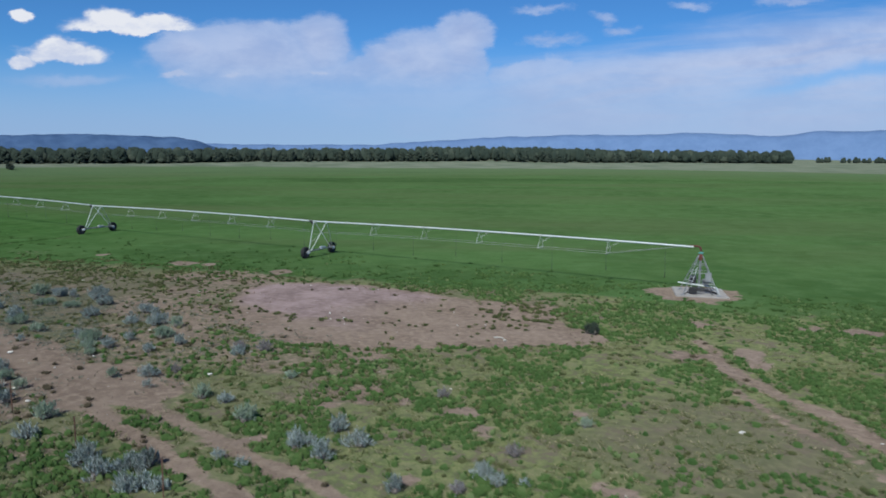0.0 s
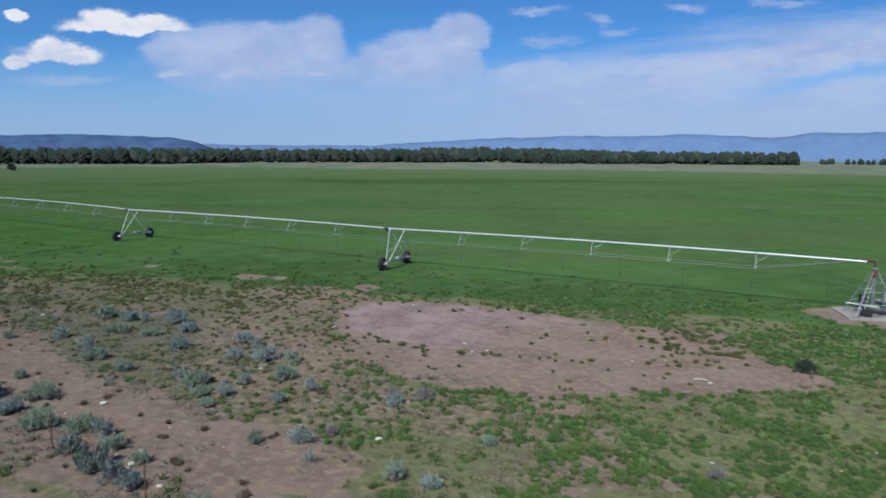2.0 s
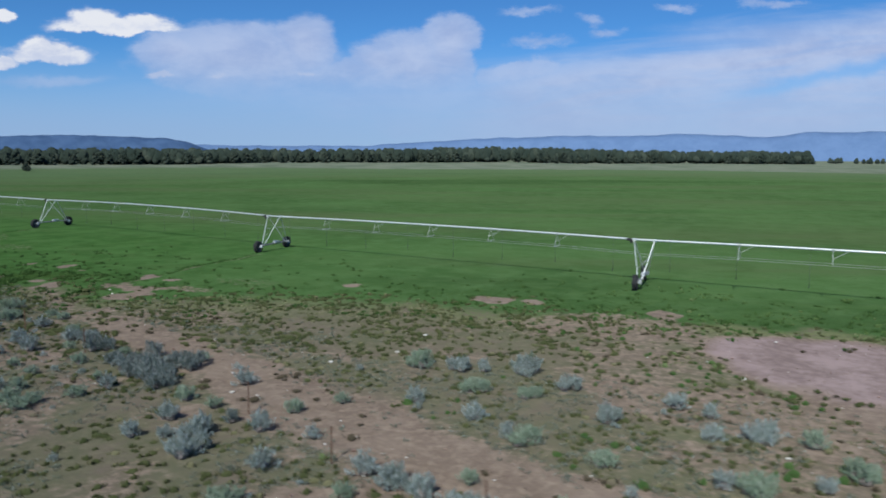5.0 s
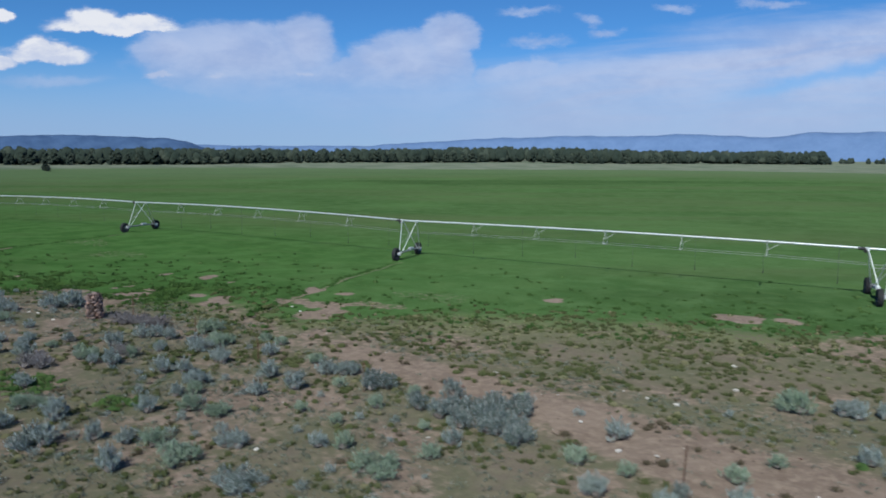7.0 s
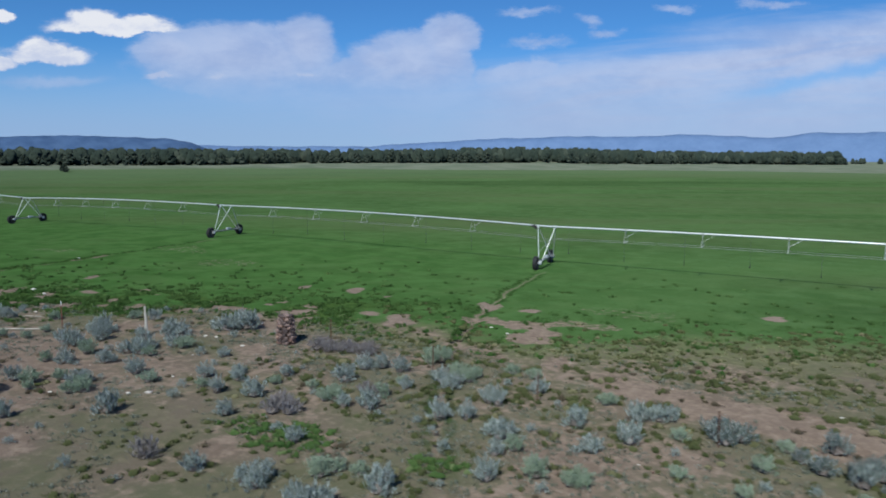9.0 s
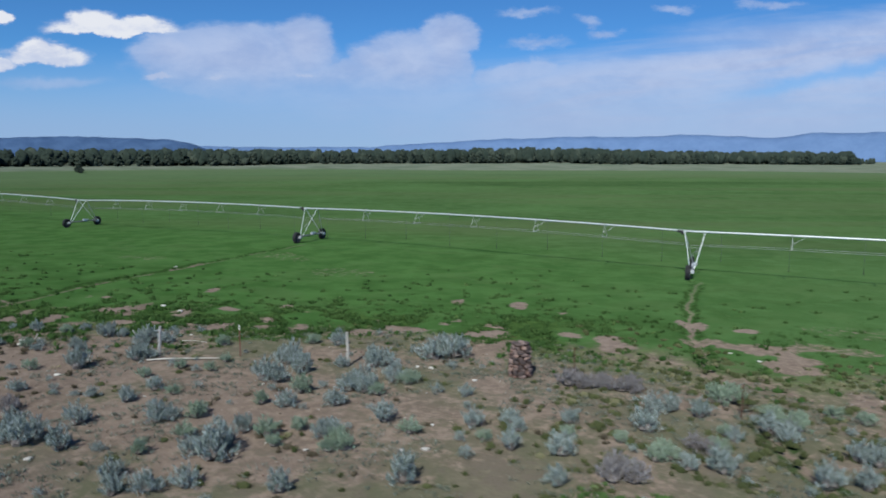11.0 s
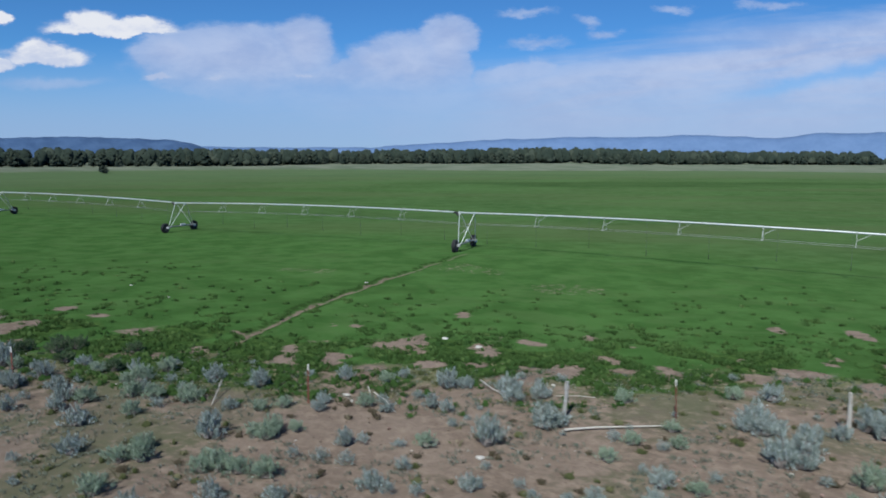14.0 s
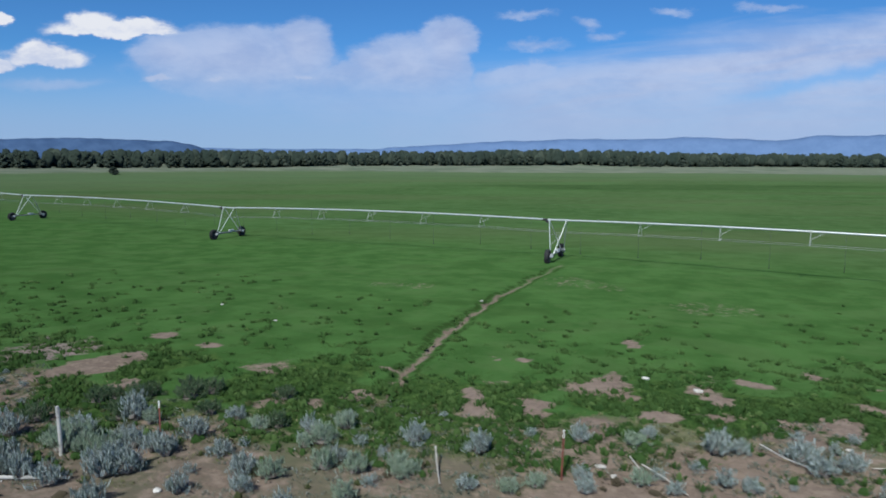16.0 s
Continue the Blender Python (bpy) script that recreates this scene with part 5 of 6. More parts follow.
SILVER_SAGE_4 = [(-67.2, -45.3, 0.65), (-66.6, -35.2, 0.43), (-66.3, -37.3, 0.34), (-66.0, -35.2, 0.37), (-65.9, -43.6, 0.48), (-65.8, -40.0, 0.26), (-65.4, -32.8, 0.46), (-64.7, -37.9, 0.60),
    (-64.3, -45.3, 0.71), (-64.1, -39.5, 0.32), (-63.5, -41.2, 0.42), (-63.0, -43.9, 0.33), (-62.7, -35.6, 0.48), (-61.9, -38.0, 0.25), (-61.8, -43.5, 0.43), (-61.4, -37.6, 0.44),
    (-60.8, -33.9, 0.49), (-60.6, -36.3, 0.45), (-60.2, -45.2, 0.43), (-60.1, -33.2, 0.56), (-59.5, -41.3, 0.27), (-58.4, -41.8, 0.52), (-56.8, -47.1, 0.38), (-56.0, -44.0, 0.65),
    (-55.9, -40.3, 0.37), (-52.1, -37.7, 0.39), (-49.2, -32.9, 0.26), (-47.2, -34.3, 0.49), (-46.9, -38.9, 0.30), (-46.5, -38.8, 0.36), (-46.4, -40.7, 0.33), (-45.4, -40.1, 0.33)]
SILVER_SAGE_5 = [(-44.5, -39.4, 0.56), (-43.4, -40.7, 0.72), (-42.8, -38.0, 0.40), (-40.6, -37.5, 0.29), (-40.5, -40.2, 0.45), (-40.1, -27.6, 0.55), (-39.5, -32.3, 0.41), (-39.0, -27.3, 0.32),
    (-37.3, -38.8, 0.50), (-37.1, -26.5, 0.71), (-36.6, -32.7, 0.47), (-36.6, -42.1, 0.58), (-36.1, -39.0, 0.55), (-35.1, -39.1, 0.47), (-34.7, -33.9, 0.30), (-34.7, -27.5, 0.52),
    (-33.6, -39.8, 0.50), (-32.8, -39.6, 0.67), (-32.1, -30.2, 0.54), (-30.1, -27.5, 0.48), (-29.9, -40.3, 0.51), (-28.8, -27.8, 0.32), (-28.3, -29.9, 0.44), (-27.3, -33.9, 0.39),
    (-26.8, -29.2, 0.66), (-24.6, -32.6, 0.32), (-24.5, -39.7, 0.38), (-24.1, -34.4, 0.36), (-21.6, -33.5, 0.36), (-21.4, -31.7, 0.32), (-17.9, -36.2, 0.48), (-17.1, -31.3, 0.38)]
SILVER_SAGE_6 = [(-15.1, -43.5, 0.47), (-11.9, -36.8, 0.35), (-11.3, -43.5, 0.56), (-9.9, -43.9, 0.47), (-9.5, -43.0, 0.54), (-8.2, -43.9, 0.58), (-7.4, -43.5, 0.38), (-6.1, -38.4, 0.55),
    (-5.8, -36.7, 0.43), (-4.6, -39.0, 0.39), (-4.1, -37.3, 0.47), (0.9, -37.2, 0.37), (1.6, -37.5, 0.30)]
SILVER_SAGE_7 = [(-116.5, -45.9, 0.50), (-116.8, -47.6, 0.46), (-110.6, -43.8, 0.38), (-112.5, -50.2, 0.42), (-108.8, -44.8, 0.34)]
SILVER_SPOTS = SILVER_SAGE_7 + SILVER_SAGE_1 + SILVER_SAGE_2 + SILVER_SAGE_3 + SILVER_SAGE_4 + SILVER_SAGE_5 + SILVER_SAGE_6
GREEN_SAGE_1 = [(-117.1, -48.0, 0.56), (-116.0, -48.2, 0.74), (-115.8, -45.8, 0.29), (-115.1, -48.2, 0.59), (-112.3, -44.4, 0.40), (-111.7, -47.7, 0.24), (-110.2, -44.7, 0.30), (-110.0, -42.8, 0.39),
    (-109.9, -44.1, 0.50), (-109.7, -46.6, 0.40), (-108.8, -43.7, 0.24), (-108.8, -45.5, 0.46), (-107.9, -45.2, 0.40), (-107.2, -46.6, 0.32), (-106.6, -44.6, 0.53), (-104.6, -40.4, 0.22),
    (-104.2, -48.3, 0.36), (-103.9, -48.9, 0.59), (-103.7, -44.1, 0.32), (-103.2, -43.5, 0.28), (-103.0, -50.8, 0.44), (-102.0, -45.6, 0.54), (-101.6, -39.3, 0.43), (-101.5, -48.2, 0.61),
    (-101.4, -44.8, 0.30), (-100.8, -41.9, 0.34), (-100.6, -48.0, 0.38), (-99.8, -47.7, 0.42), (-99.6, -40.2, 0.23), (-99.3, -46.1, 0.27), (-98.5, -45.9, 0.27), (-97.3, -36.3, 0.24)]
GREEN_SAGE_2 = [(-97.1, -43.7, 0.33), (-96.8, -45.5, 0.26), (-96.4, -46.9, 0.25), (-95.7, -46.6, 0.24), (-94.9, -47.6, 0.23), (-93.5, -44.9, 0.20), (-93.0, -36.8, 0.38), (-92.2, -44.9, 0.20),
    (-92.0, -42.0, 0.32), (-91.8, -40.4, 0.33), (-90.9, -38.6, 0.29), (-90.8, -40.4, 0.22), (-90.4, -39.9, 0.28), (-89.7, -34.3, 0.40), (-89.3, -42.7, 0.30), (-89.1, -41.8, 0.20),
    (-89.0, -43.9, 0.20), (-87.0, -47.4, 0.23), (-86.8, -43.9, 0.44), (-86.5, -40.4, 0.20), (-85.8, -46.8, 0.29), (-85.8, -41.7, 0.30), (-85.7, -45.2, 0.35), (-85.5, -39.9, 0.43),
    (-83.7, -43.6, 0.41), (-83.1, -42.6, 0.35), (-82.8, -44.1, 0.28), (-82.8, -38.4, 0.34), (-82.6, -36.7, 0.48), (-81.0, -37.0, 0.27), (-81.0, -43.2, 0.55), (-79.8, -40.7, 0.41)]
GREEN_SAGE_3 = [(-77.3, -40.1, 0.28), (-77.2, -41.7, 0.27), (-75.1, -38.1, 0.29), (-73.4, -37.7, 0.29), (-72.0, -38.3, 0.56), (-71.2, -31.6, 0.69), (-70.5, -35.2, 0.31), (-70.4, -37.0, 0.35),
    (-69.3, -32.7, 0.41), (-68.6, -33.1, 0.60), (-68.1, -43.4, 0.57), (-67.3, -31.1, 0.36), (-67.0, -42.9, 0.31), (-66.7, -46.9, 0.57), (-66.3, -31.1, 0.43), (-63.8, -38.9, 0.38),
    (-62.5, -32.8, 0.44), (-62.4, -40.2, 0.48), (-61.1, -40.1, 0.52), (-60.6, -43.2, 0.47), (-59.1, -35.0, 0.33), (-59.0, -43.7, 0.64), (-58.6, -38.1, 0.35), (-56.6, -38.4, 0.28),
    (-56.3, -36.3, 0.36), (-55.9, -34.3, 0.32), (-55.1, -46.3, 0.36), (-55.1, -40.0, 0.37), (-53.6, -37.1, 0.29), (-53.0, -41.0, 0.70), (-52.8, -44.5, 0.64), (-52.2, -39.2, 0.40)]
GREEN_SAGE_4 = [(-51.8, -42.8, 0.24), (-51.7, -32.8, 0.33), (-47.9, -37.0, 0.47), (-46.2, -37.1, 0.31), (-43.1, -35.8, 0.44), (-42.1, -27.9, 0.75), (-42.1, -33.9, 0.33), (-39.7, -42.5, 0.64),
    (-38.1, -29.7, 0.69), (-36.9, -40.4, 0.34), (-35.9, -29.4, 0.52), (-35.1, -41.6, 0.56), (-34.2, -37.6, 0.34), (-34.0, -33.9, 0.58), (-31.1, -34.3, 0.48), (-30.6, -38.6, 0.71),
    (-27.3, -40.5, 0.63), (-26.4, -33.9, 0.63), (-25.5, -39.8, 0.54), (-25.0, -29.0, 0.44), (-24.9, -35.0, 0.42), (-23.6, -35.7, 0.34), (-23.6, -31.0, 0.60), (-23.0, -40.2, 0.43),
    (-21.2, -40.5, 0.34), (-19.2, -37.2, 0.28), (-16.7, -41.9, 0.50), (-13.2, -37.0, 0.36), (-11.8, -32.9, 0.33), (-9.6, -37.9, 0.45), (-7.6, -40.9, 0.27), (2.3, -31.2, 0.29)]
GREEN_SPOTS = GREEN_SAGE_1 + GREEN_SAGE_2 + GREEN_SAGE_3 + GREEN_SAGE_4
DARK_SAGE_1 = [(-78.0, -40.6, 0.22), (-57.7, -34.3, 0.72), (-55.4, -35.0, 0.29), (-54.8, -35.5, 0.43), (-54.4, -33.5, 0.45), (-53.7, -35.9, 0.48), (-53.5, -35.2, 0.43), (-53.0, -35.2, 0.49),
    (-52.6, -33.6, 0.45), (-52.5, -36.0, 0.61), (-52.1, -34.9, 0.63), (-51.4, -35.9, 0.80), (-51.2, -34.0, 0.64), (-50.6, -36.2, 0.72), (-50.1, -36.5, 0.53), (-44.3, -37.8, 0.30),
    (-24.1, -41.3, 0.43), (-22.2, -41.6, 0.61), (-20.7, -41.8, 0.45), (-19.8, -41.9, 0.38), (-9.2, -42.6, 0.41), (-4.6, -37.6, 0.27), (-0.9, -39.6, 0.30)]
DARK_SPOTS = DARK_SAGE_1
BROWN_SAGE_1 = [(-97.4, -48.7, 0.34), (-92.8, -47.0, 0.42), (-76.7, -33.0, 0.77), (-75.7, -32.6, 0.56), (-74.7, -32.3, 0.70), (-73.6, -45.7, 0.50), (-72.7, -40.4, 0.72), (-70.9, -36.9, 0.64),
    (-29.6, -36.1, 0.25), (-17.7, -30.6, 0.39), (-17.2, -35.2, 0.28), (-16.4, -37.4, 0.26), (-16.3, -30.2, 0.46), (-6.4, -40.9, 0.26), (-4.2, -31.2, 0.32), (0.8, -38.6, 0.30),
    (1.1, -35.1, 0.33), (2.4, -37.0, 0.20)]
BROWN_SPOTS = BROWN_SAGE_1
LEAFY_SPOTS = [(-117.2, -45.7, 0.70), (-119.3, -45.0, 0.70), (-116.7, -43.0, 0.80), (-118.3, -44.2, 0.65), (-114.8, -44.2, 0.50), (-119.3, -47.6, 0.50), (-113.6, -41.7, 0.40), (-112.0, -43.8, 0.45)]


def sage_meshes(seed, mat, leaves=44, bare=0.25, flat=1.0):
    """A shrub of unit width: crooked stems that fan out from one root, each feathered with narrow upright leaves and ending in a thin spike."""
    rng = np.random.RandomState(seed)
    bm = bmesh.new()
    v, f, n = [], [], 0
    lean = rng.normal(0, 0.06, 2)
    # solid lump among the old twigs, added to darken the inside and firm shadows
    shade_heart = bmesh.ops.create_icosphere(bm, subdivisions=2, radius=1.0)["verts"]
    for w in shade_heart:
        k = rng.uniform(0.72, 1.2)
        w.co = Vector((w.co.x * 0.19 * k + lean[0] * 0.5, w.co.y * 0.19 * k + lean[1] * 0.5, max(0.0, 0.11 * flat + w.co.z * 0.14 * flat * k)))
    for k in range(36):
        a, q = k * 2.4 + 0.7 * rng.rand(), 0.46 * math.sqrt((k + 0.4) / 36) * rng.uniform(0.70, 1.18)
        top = flat * (0.56 * (1.0 - 2.0 * q * q) + rng.uniform(-0.19, 0.17))
        tip = np.array([q * math.cos(a) + lean[0], q * math.sin(a) + lean[1], max(0.12, top)])
        knee = tip * np.array([0.42, 0.42, 0.36]) + rng.normal(0, 0.02, 3)
        knee[2] = max(knee[2], 0.03)
        if k % 2:
            tube(bm, (0.03 * math.cos(a), 0.03 * math.sin(a), -0.04), tuple(knee), 0.014, 0.009, 3)
        tube(bm, tuple(knee), tuple(tip), 0.008, 0.002, 3)
        if rng.rand() < bare:
            e = tip + rng.normal(0, 0.07, 3) + np.array([0, 0, 0.10])
            tube(bm, tuple(knee * 0.4 + tip * 0.6), tuple(e), 0.005, 0.002, 3)
        m = max(5, int(leaves * 0.62 * rng.uniform(0.3, 1.4)))
        u = 0.28 + 0.80 * rng.rand(m, 1) ** 0.8
        spread = (0.014 + 0.036 * np.sin(np.pi * np.clip(u, 0, 1))) * rng.uniform(0.8, 1.3)
        pos = knee + (tip - knee) * u + rng.normal(size=(m, 3)) * spread * np.array([1, 1, 0.8])
        t = (tip - knee) / np.linalg.norm(tip - knee) * 0.7 + rng.normal(size=(m, 3)) * 0.36 + np.array([0, 0, 0.9])
        t /= np.linalg.norm(t, axis=1)[:, None]
        w = np.cross(t, rng.normal(size=(m, 3)))
        w /= np.linalg.norm(w, axis=1)[:, None]
        ln, wd = 0.068 * (0.55 + 1.1 * rng.rand(m, 1)), 0.0105 * (0.6 + 0.8 * rng.rand(m, 1))
        quad = np.stack([pos - t * ln, pos + w * wd, pos + t * ln, pos - w * wd], 1).reshape(-1, 3)
        quad[:, 2] = np.maximum(quad[:, 2], 0.01)
        v.append(quad)
        f.append(np.arange(len(quad)).reshape(-1, 4) + n)
        n += len(quad)
    stems = bpy.data.meshes.new("woody_base")
    bm.to_mesh(stems)
    bm.free()
    stems.materials.append(M_TWIG)
    v, f = np.concatenate(v), np.concatenate(f)
    return stems, mesh_arrays("foliage", v, f, mat), (v, f)


SAGES = [sage_meshes(60 + i, M_SAGE, 52 - 3 * i, 0.3, (1.0, 0.9, 0.75, 1.05, 0.7, 0.85)[i]) for i in range(6)]
GREEN_SAGES = [sage_meshes(80 + i, M_SAGEG, 48 - 5 * i, 0.2, (0.95, 0.75, 0.65)[i]) for i in range(3)]
DARK_SAGES = [sage_meshes(86 + i, M_DARKSAGE, 44, 0.6, 0.9) for i in range(3)]
DEAD_SAGES = [sage_meshes(90 + i, M_DEAD, 22, 0.9, 0.8) for i in range(2)]
YOUNG = [m[2] for m in SAGES[:3] + GREEN_SAGES[:1]]
LEAFY = [sage_meshes(75 + i, M_LEAFY, 50, 0.0, 0.8) for i in range(2)]
DARK_SHRUB = sage_meshes(97, M_JUNIPER, 60, 0.2, 1.1)


def shrub(meshes, x, y, r, rng, label, group="", name="sagebrush", tall=1.0):
    """One bush; a wide one is several crowns grown together on one spot."""
    t = thing(name, pose(x, y, float(height(x, y)) - 0.02, 0, 0, rng.rand() * 360), label, "shrub", group)
    crowns = [(0.0, 0.0, r)]
    if r > 0.5:
        crowns = [(0.52 * r * math.cos(k * 2.1 + 0.4 * rng.rand()), 0.52 * r * math.sin(k * 2.1 + 0.4 * rng.rand()), r * rng.uniform(0.55, 0.75)) for k in range(3)]
    for cx, cy, cr in crowns:
        stems, leaves, _ = meshes[rng.randint(len(meshes))]
        s = 2.45 * cr
        m = pose(cx, cy, 0, 0, 0, rng.rand() * 360) @ Matrix.Diagonal((s, s * rng.uniform(0.85, 1.1), 1.12 * s ** 0.8 * tall * rng.uniform(0.85, 1.15), 1))
        part("woody_base", stems, M_TWIG, t).matrix_basis = m
        part("foliage", leaves, M_SAGE, t).matrix_basis = m


def build_sage():
    rng = np.random.RandomState(21)
    placed, seedlings = [], []
    kinds = ((SILVER_SPOTS, SAGES, "silvery grey sagebrush on reddish soil", 1.0), (GREEN_SPOTS, GREEN_SAGES, "greenish sagebrush on reddish soil", 0.95),
             (DARK_SPOTS, DARK_SAGES, "dark blue-grey twiggy old sagebrush beside the track", 1.0), (BROWN_SPOTS, DEAD_SAGES, "grey-brown half-dead sagebrush on dry ground", 0.9))
    for spots, meshes, label, tall in kinds:
        for x, y, r in spots:
            placed.append((x, y))
            if r < 0.28:
                seedlings.append((x, y, 2.4 * r))
            else:
                shrub(meshes, x, y, r, rng, label, "sagebrush of the open ground", tall=tall)
    for x, y, r in LEAFY_SPOTS:
        placed.append((x, y))
        shrub(LEAFY, x, y, r, rng, "dark green leafy shrub in the rank grass", "leafy shrubs at the field's edge", name="leafy_shrub", tall=0.8)
    # young plants, too many and too small to count
    while len(seedlings) < 210:
        x, y = rng.uniform(-135, -20), rng.uniform(-56, -24)
        d = covers(np.array([x]), np.array([y]))[3]
        zone = 1.0 if x < -52 and y < -32.5 else (0.35 if x < -24 and y < -27 else 0.0)
        tr = float(line_dist(np.array([x]), np.array([y]), TRACK)[0])
        if rng.rand() > zone or d[0] > -1.0 or (x > -52 and d[0] > -5) or tr < 1.8 or min(math.hypot(x - a, y - b) for a, b in placed) < 0.7:
            continue
        placed.append((x, y))
        seedlings.append((x, y, rng.uniform(0.28, 0.6)))
    vs, fs, n = [], [], 0
    for x, y, s in seedlings:
        v, f = YOUNG[rng.randint(len(YOUNG))]
        v = v.reshape(-1, 4, 3)[rng.rand(len(f)) < 0.45].reshape(-1, 3)
        f = np.arange(len(v)).reshape(-1, 4)
        a = rng.rand() * 6.28
        w = np.stack([(v[:, 0] * math.cos(a) - v[:, 1] * math.sin(a)) * s, (v[:, 0] * math.sin(a) + v[:, 1] * math.cos(a)) * s, v[:, 2] * s * 1.1], -1)
        vs.append(w + np.array([x, y, float(height(x, y)) - 0.02]))
        fs.append(f + n)
        n += len(w)
    me = mesh_arrays("young_sagebrush", np.concatenate(vs), np.concatenate(fs), M_SAGE)
    tagged(new("young_sagebrush", me), "many small young sagebrush plants on reddish soil", "shrubs", kind="stuff")
    shrub([DARK_SHRUB], -2.6, -16.4, 0.62, rng, "dark green lone shrub at the end of the bare pan", name="dark_shrub", tall=0.9)


build_sage()

# ---- grass ----
def tufts(name, xy, radius, tall, blades, width, mat, label, seed, mound=0.0):
    """Clumps of grass: every clump is a spray of tapering blades. One object for all of them."""
    rng = np.random.RandomState(seed)
    n = len(xy)
    rad = radius * (0.50 + 1.25 * rng.rand(n) ** 1.8)
    hgt = tall * rng.uniform(0.6, 1.4, n)
    z = height(xy[:, 0], xy[:, 1])
    idx = np.repeat(np.arange(n), blades)
    k = len(idx)
    a, q = rng.uniform(0, 2 * np.pi, k), np.sqrt(rng.rand(k))
    base = np.stack([xy[idx, 0] + rad[idx] * q * np.cos(a) * 0.8, xy[idx, 1] + rad[idx] * q * np.sin(a) * 0.8, z[idx] - 0.03], -1)
    lean = rng.uniform(0.15, 0.75, k) * rad[idx]
    b = a + rng.normal(0, 0.7, k)
    tip = base + np.stack([lean * np.cos(b), lean * np.sin(b), hgt[idx] * (1.05 - 0.5 * q) * rng.uniform(0.6, 1.1, k) + 0.03], -1)
    c = rng.uniform(0, np.pi, k)
    side = np.stack([np.cos(c), np.sin(c), np.zeros(k)], -1) * (width * rng.uniform(0.6, 1.3, k))[:, None]
    mid = base * 0.55 + tip * 0.45 + np.array([0, 0, 0.02])
    quad = np.stack([base, mid + side * 0.5, tip, mid - side * 0.5], 1).reshape(-1, 3)
    faces = np.arange(len(quad)).reshape(-1, 4)
    if mound:
        # the close heart of every clump: a low uneven cushion under the blades
        ang = np.linspace(0, 2 * np.pi, 7)[:6]
        w = rng.uniform(0.8, 1.2, (n, 3, 6)) * np.array([1.0, 0.78, 0.36])[None, :, None] * (mound * rad)[:, None, None]
        lift = np.array([-0.04, 0.42, 0.68])[None, :, None] * hgt[:, None, None] * rng.uniform(0.75, 1.25, (n, 3, 6))
        ring = np.stack([xy[:, 0, None, None] + w * np.cos(ang), xy[:, 1, None, None] + w * np.sin(ang), z[:, None, None] + lift], -1)
        first = len(quad) + np.arange(n)[:, None, None] * 18
        i, j = np.arange(6), (np.arange(6) + 1) % 6
        side = [np.stack([first[:, 0] + k * 6 + i, first[:, 0] + k * 6 + j, first[:, 0] + k * 6 + 6 + j, first[:, 0] + k * 6 + 6 + i], -1) for k in range(2)]
        caps = [first[:, 0] + 12 + np.array([0, 1, 2, 3]), first[:, 0] + 12 + np.array([0, 3, 4, 5])]
        faces = np.concatenate([faces] + [f.reshape(-1, 4) for f in side] + caps)
        quad = np.concatenate([quad, ring.reshape(-1, 3)])
    me = mesh_arrays(name, quad, faces, mat)
    if mound:
        me.shade_smooth()
    return tagged(new(name, me), label, "grass", kind="stuff")


def scatter(count, x0, x1, y0, y1, seed, chance):
    rng = np.random.RandomState(seed)
    x, y = rng.uniform(x0, x1, count), rng.uniform(y0, y1, count)
    bare, lush, pale, d, green = covers(x, y)
    keep = rng.rand(count) < chance(x, y, bare, lush, pale, d, green)
    return np.stack([x[keep], y[keep]], -1)


def clear_of_track(x, y):
    tr = line_dist(x, y, TRACK)
    ruts = 1 - sstep(0.65, 0.3, np.minimum(line_dist(x, y, TRACK_RUTS[0]), line_dist(x, y, TRACK_RUTS[1])))
    side = sstep(0.3, 0.7, np.minimum(line_dist(x, y, SIDE_RUTS[0]), line_dist(x, y, SIDE_RUTS[1])))
    return np.where(x > -15, ruts, sstep(0.9, 2.2, tr)) * side * 0.92 + 0.08


# olive bunches over the thin, unwatered ground
tufts("bunch_grass", scatter(28000, -136, 24, -56, 0, 31, lambda x, y, b, l, p, d, g: (1 - sstep(0.35, 0.8, b) * 0.86) * (1 - l) * (1 - 0.93 * (p > 0.3)) * clear_of_track(x, y) * (1 - 0.75 * sstep(-32, -16, x)) * sstep(0.28, 0.55, vnoise(x, y, 2.0, 2)) * (1 - 0.3 * sstep(-58, -70, x) - 0.5 * sstep(-72, -80, x)) * (1 - 0.5 * sstep(-66, -56, x) * sstep(-24, -34, x) * sstep(-28, -22, y))),
      0.20, 0.14, 16, 0.034, M_DRYGRASS, "scattered olive bunch grass on thin soil", 41, 0.52)
# green growth of the corner by the pan and along the track
tufts("green_forbs", scatter(66000, -40, 24, -56, 2, 32, lambda x, y, b, l, p, d, g: np.minimum(1.25 * g + 0.1, 1) * (1 - sstep(0.4, 0.75, b)) * (1 - 0.97 * (p > 0.3)) * clear_of_track(x, y) * (0.06 + 0.94 * sstep(0.38, 0.53, vnoise(x + 9, y, 3.4, 3))) * (inside(x, y, PAN) < 0.1) * (0.35 + 0.60 * sstep(0.38, 0.6, vnoise(x + 2, y + 40, 1.6, 2))) * (0.10 + 0.90 * sstep(-25, -11, x + (vnoise(x, y + 33, 5, 2) - 0.5) * 8)) * (1 - 0.8 * sstep(-38, -40, y) * sstep(-14, -17, x)) * (1 - 0.6 * l)),
      0.24, 0.19, 9, 0.048, M_FORB, "clumps of bright green weeds and grass", 42, 0.50)
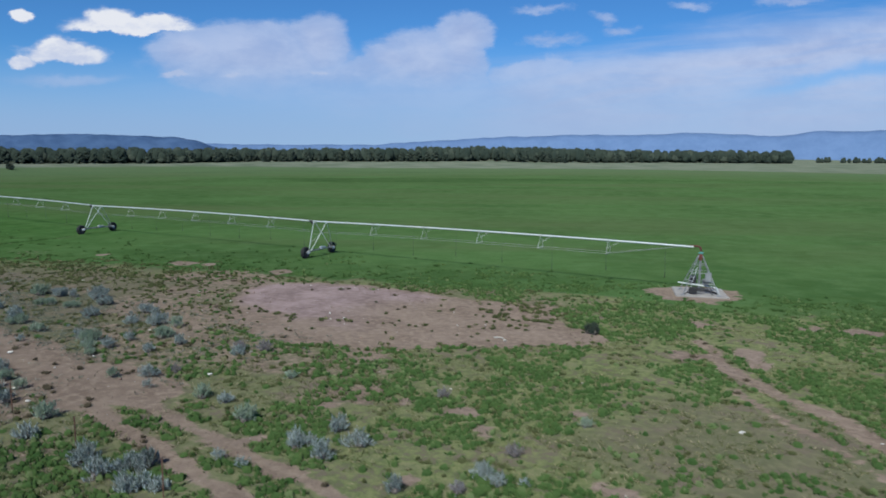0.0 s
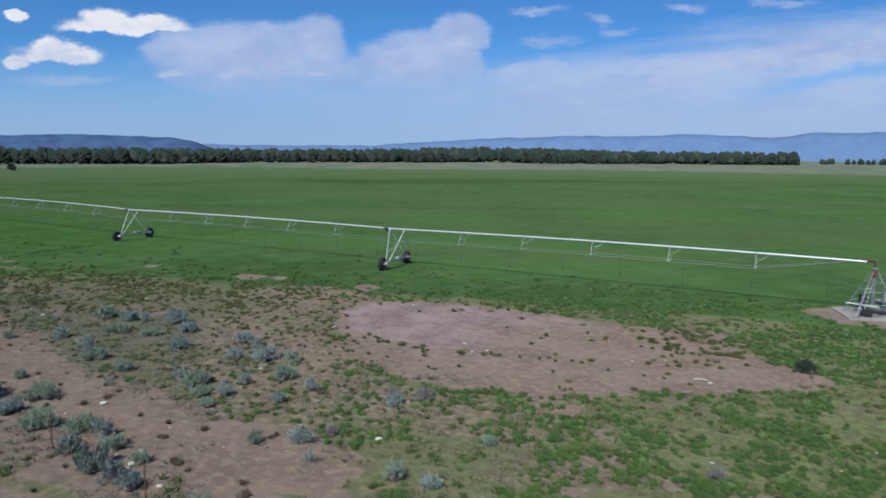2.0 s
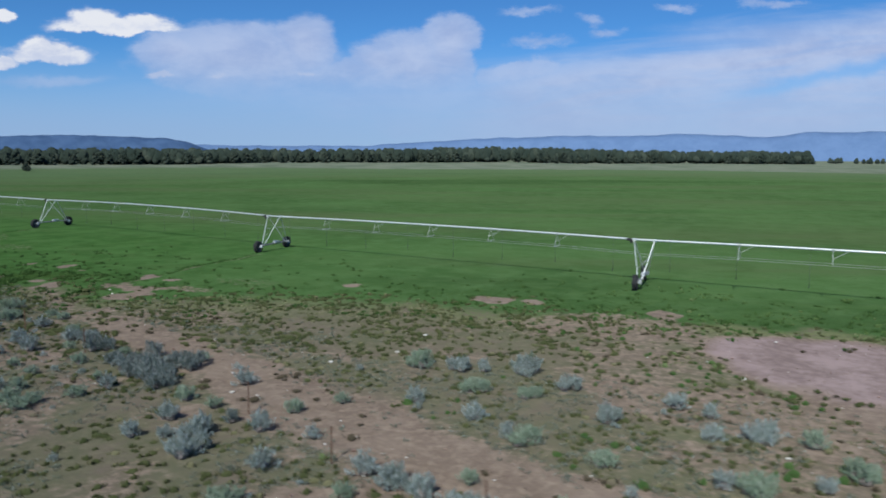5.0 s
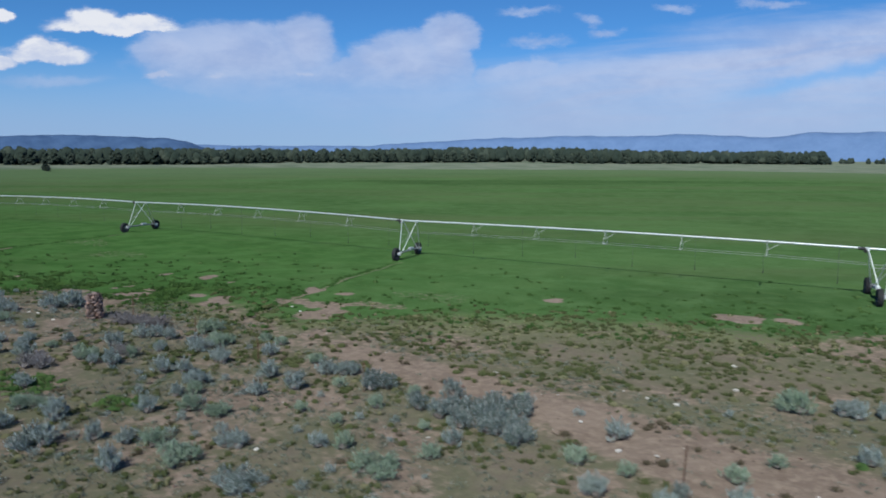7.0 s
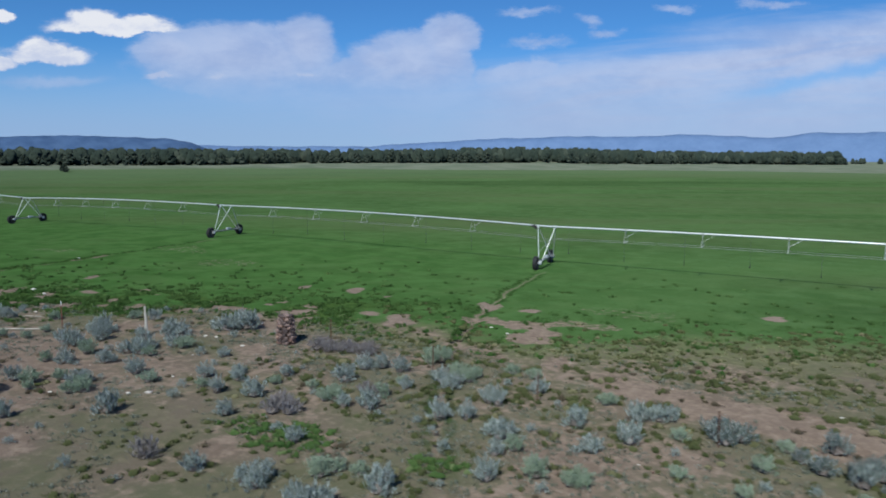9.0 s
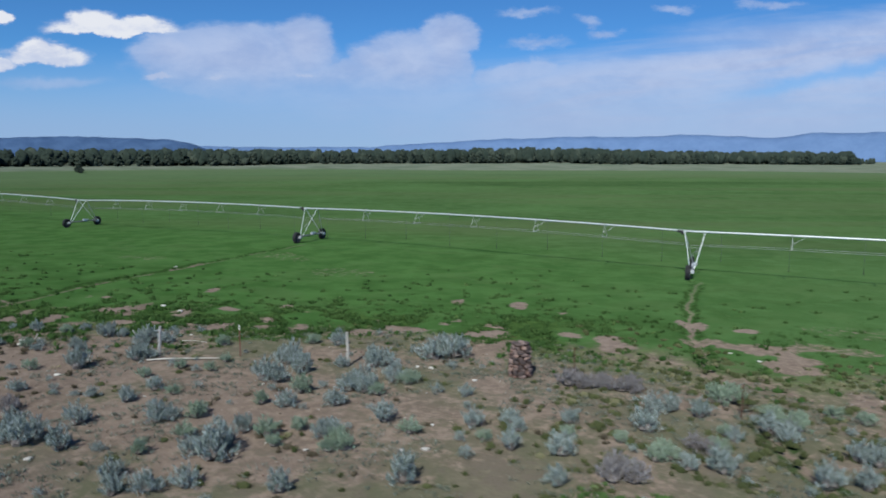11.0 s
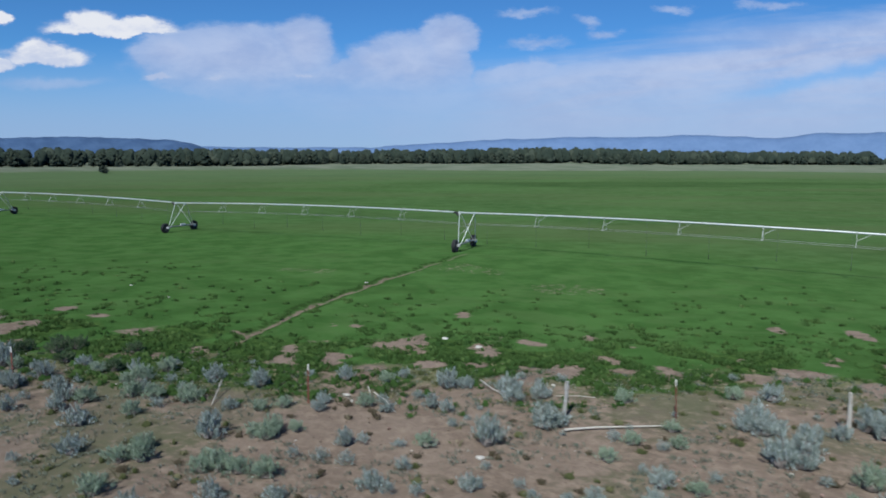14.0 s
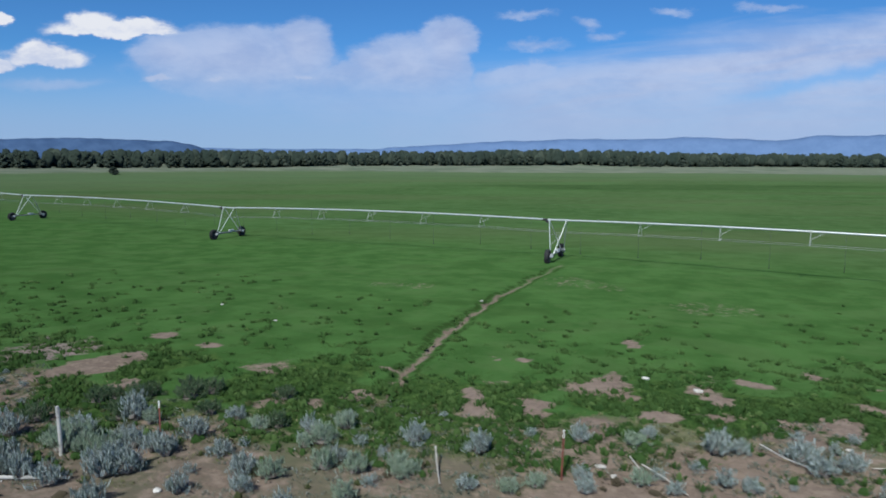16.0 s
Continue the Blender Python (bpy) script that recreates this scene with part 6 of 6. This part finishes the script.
# rank grass along the edge of the crop
tufts("edge_grass", scatter(135000, -150, 24, -52, 4, 33, lambda x, y, b, l, p, d, g: np.maximum(turf_strip(x, y, d), 0.09 * sstep(-6.5, -2, d) * sstep(28, 4, d) * (0.25 + 0.75 * sstep(-72, -92, x))) * (1 - 0.9 * sstep(0.45, 0.75, b)) * (0.20 + 0.80 * sstep(0.40, 0.60, vnoise(x + 41, y + 15, 1.0, 2)))),
      0.30, 0.20, 15, 0.046, M_GRASS, "rank dark green grass along the field's edge", 43, 0.34)
# short crop in the nearest part of the field
tufts("field_grass", scatter(22000, -150, 24, -48, 10, 34, lambda x, y, b, l, p, d, g: sstep(0, 3, d) * sstep(12, 4, d) * (1 - sstep(0.3, 0.6, b)) * 0.7),
      0.34, 0.07, 16, 0.05, M_CROP, "short green crop of the watered field", 44)
# low grey-green growth between the sagebrush
tufts("low_sage_growth", scatter(34000, -136, -10, -56, -24, 35, lambda x, y, b, l, p, d, g: (1 - l) * sstep(1, -1, d) * sstep(-12, -24, x) * sstep(-22, -30, y) * clear_of_track(x, y) * sstep(0.36, 0.58, vnoise(x + 20, y, 3.0, 2)) * 0.75),
      0.21, 0.11, 11, 0.033, M_LOW, "low grey-green growth between the sagebrush", 45)
# close mixed grass of the green corner and of the ground just outside the crop
tufts("mixed_grass", scatter(90000, -136, 24, -56, 4, 36, lambda x, y, b, l, p, d, g: np.maximum(sstep(-36, -14, x) * sstep(-6, -14, y) * 0.9, 0.55 * sstep(-8, -3, d) * sstep(2, 0, d) * sstep(-20, -60, x)) * (1 - sstep(0.40, 0.75, b) * 0.9) * (1 - 0.97 * (p > 0.2)) * (1 - 0.95 * l) * sstep(0.36, 0.54, vnoise(x + 60, y + 11, 1.7, 2)) * clear_of_track(x, y) * (inside(x, y, PAN) < 0.1)),
      0.24, 0.11, 11, 0.032, M_MIXGRASS, "close mixed green and straw-coloured grass", 46)
# two green patches among the sagebrush
tufts("patch_grass", scatter(3200, -78, -60, -48, -38, 39, lambda x, y, b, l, p, d, g: np.maximum(sstep(1.1, 0.5, np.hypot((x + 71.2) / 2.6, (y + 42.0) / 1.1) + (vnoise(x, y, 1.2, 2) - 0.5)), sstep(1.1, 0.5, np.hypot((x + 65.4) / 1.5, (y + 41.3) / 0.9) + (vnoise(x, y, 1.2, 2) - 0.5)))),
      0.22, 0.15, 12, 0.046, M_FORB, "small patches of fresh green grass between sagebrush", 49, 0.5)
# single tussocks on the thin soil between the track and the crop
tufts("tussock_grass", scatter(30000, -136, 20, -54, -6, 37, lambda x, y, b, l, p, d, g: sstep(-15, -9, d) * sstep(5, 0, d) * (1 - 0.8 * (p > 0.3)) * (0.3 + 0.7 * clear_of_track(x, y)) * sstep(0.42, 0.56, vnoise(x + 31, y + 7, 1.1, 1)) * np.maximum(sstep(-30, -42, x) * sstep(-82, -72, x) * 0.75, 0.4 * sstep(-16, -12, x) * sstep(-2, -6, x) * sstep(-17, -15, y))),
      0.24, 0.17, 18, 0.04, M_DRYGRASS, "separate olive grass tussocks on brown soil", 47, 0.6)
# dry brown bunches on the bare ground
tufts("brown_bunch_grass", scatter(12000, -130, 8, -55, -12, 38, lambda x, y, b, l, p, d, g: sstep(0.38, 0.60, b) * sstep(-1, -4, d) * 0.30 * (1 - 0.85 * (inside(x, y, PAN) > -0.5)) * sstep(0.40, 0.62, vnoise(x + 71, y + 3, 2.2, 2))),
      0.22, 0.15, 20, 0.035, M_BROWNGRASS, "dry brown bunch grass on bare soil", 48, 0.5)
# dark tussocks in a row across the pan and on its corner
def pan_spots():
    rng = np.random.RandomState(57)
    rows = []
    for (ax, ay), (bx, by) in zip(TUFT_ROW, TUFT_ROW[1:]):
        for _ in range(5):
            u = rng.rand()
            rows.append((ax + (bx - ax) * u + rng.normal(0, 0.18), ay + (by - ay) * u + rng.normal(0, 0.22)))
    while len(rows) < 95:
        x, y = rng.uniform(-12, -5), rng.uniform(-19.5, -10.5)
        if inside(np.array([x]), np.array([y]), TUFTED)[0] > -0.2:
            rows.append((x, y))
    while len(rows) < 190:
        x, y = rng.uniform(-33, -1), rng.uniform(-30, -9)
        d = inside(np.array([x]), np.array([y]), PAN)[0]
        if -1.2 < d < 0.5 and rng.rand() < 0.8:
            rows.append((x, y))
    return np.array(rows)


tufts("pan_tussocks", pan_spots(), 0.22, 0.16, 26, 0.03, M_DRYGRASS, "dark olive grass tussocks along the bare pan", 58, 0.6)
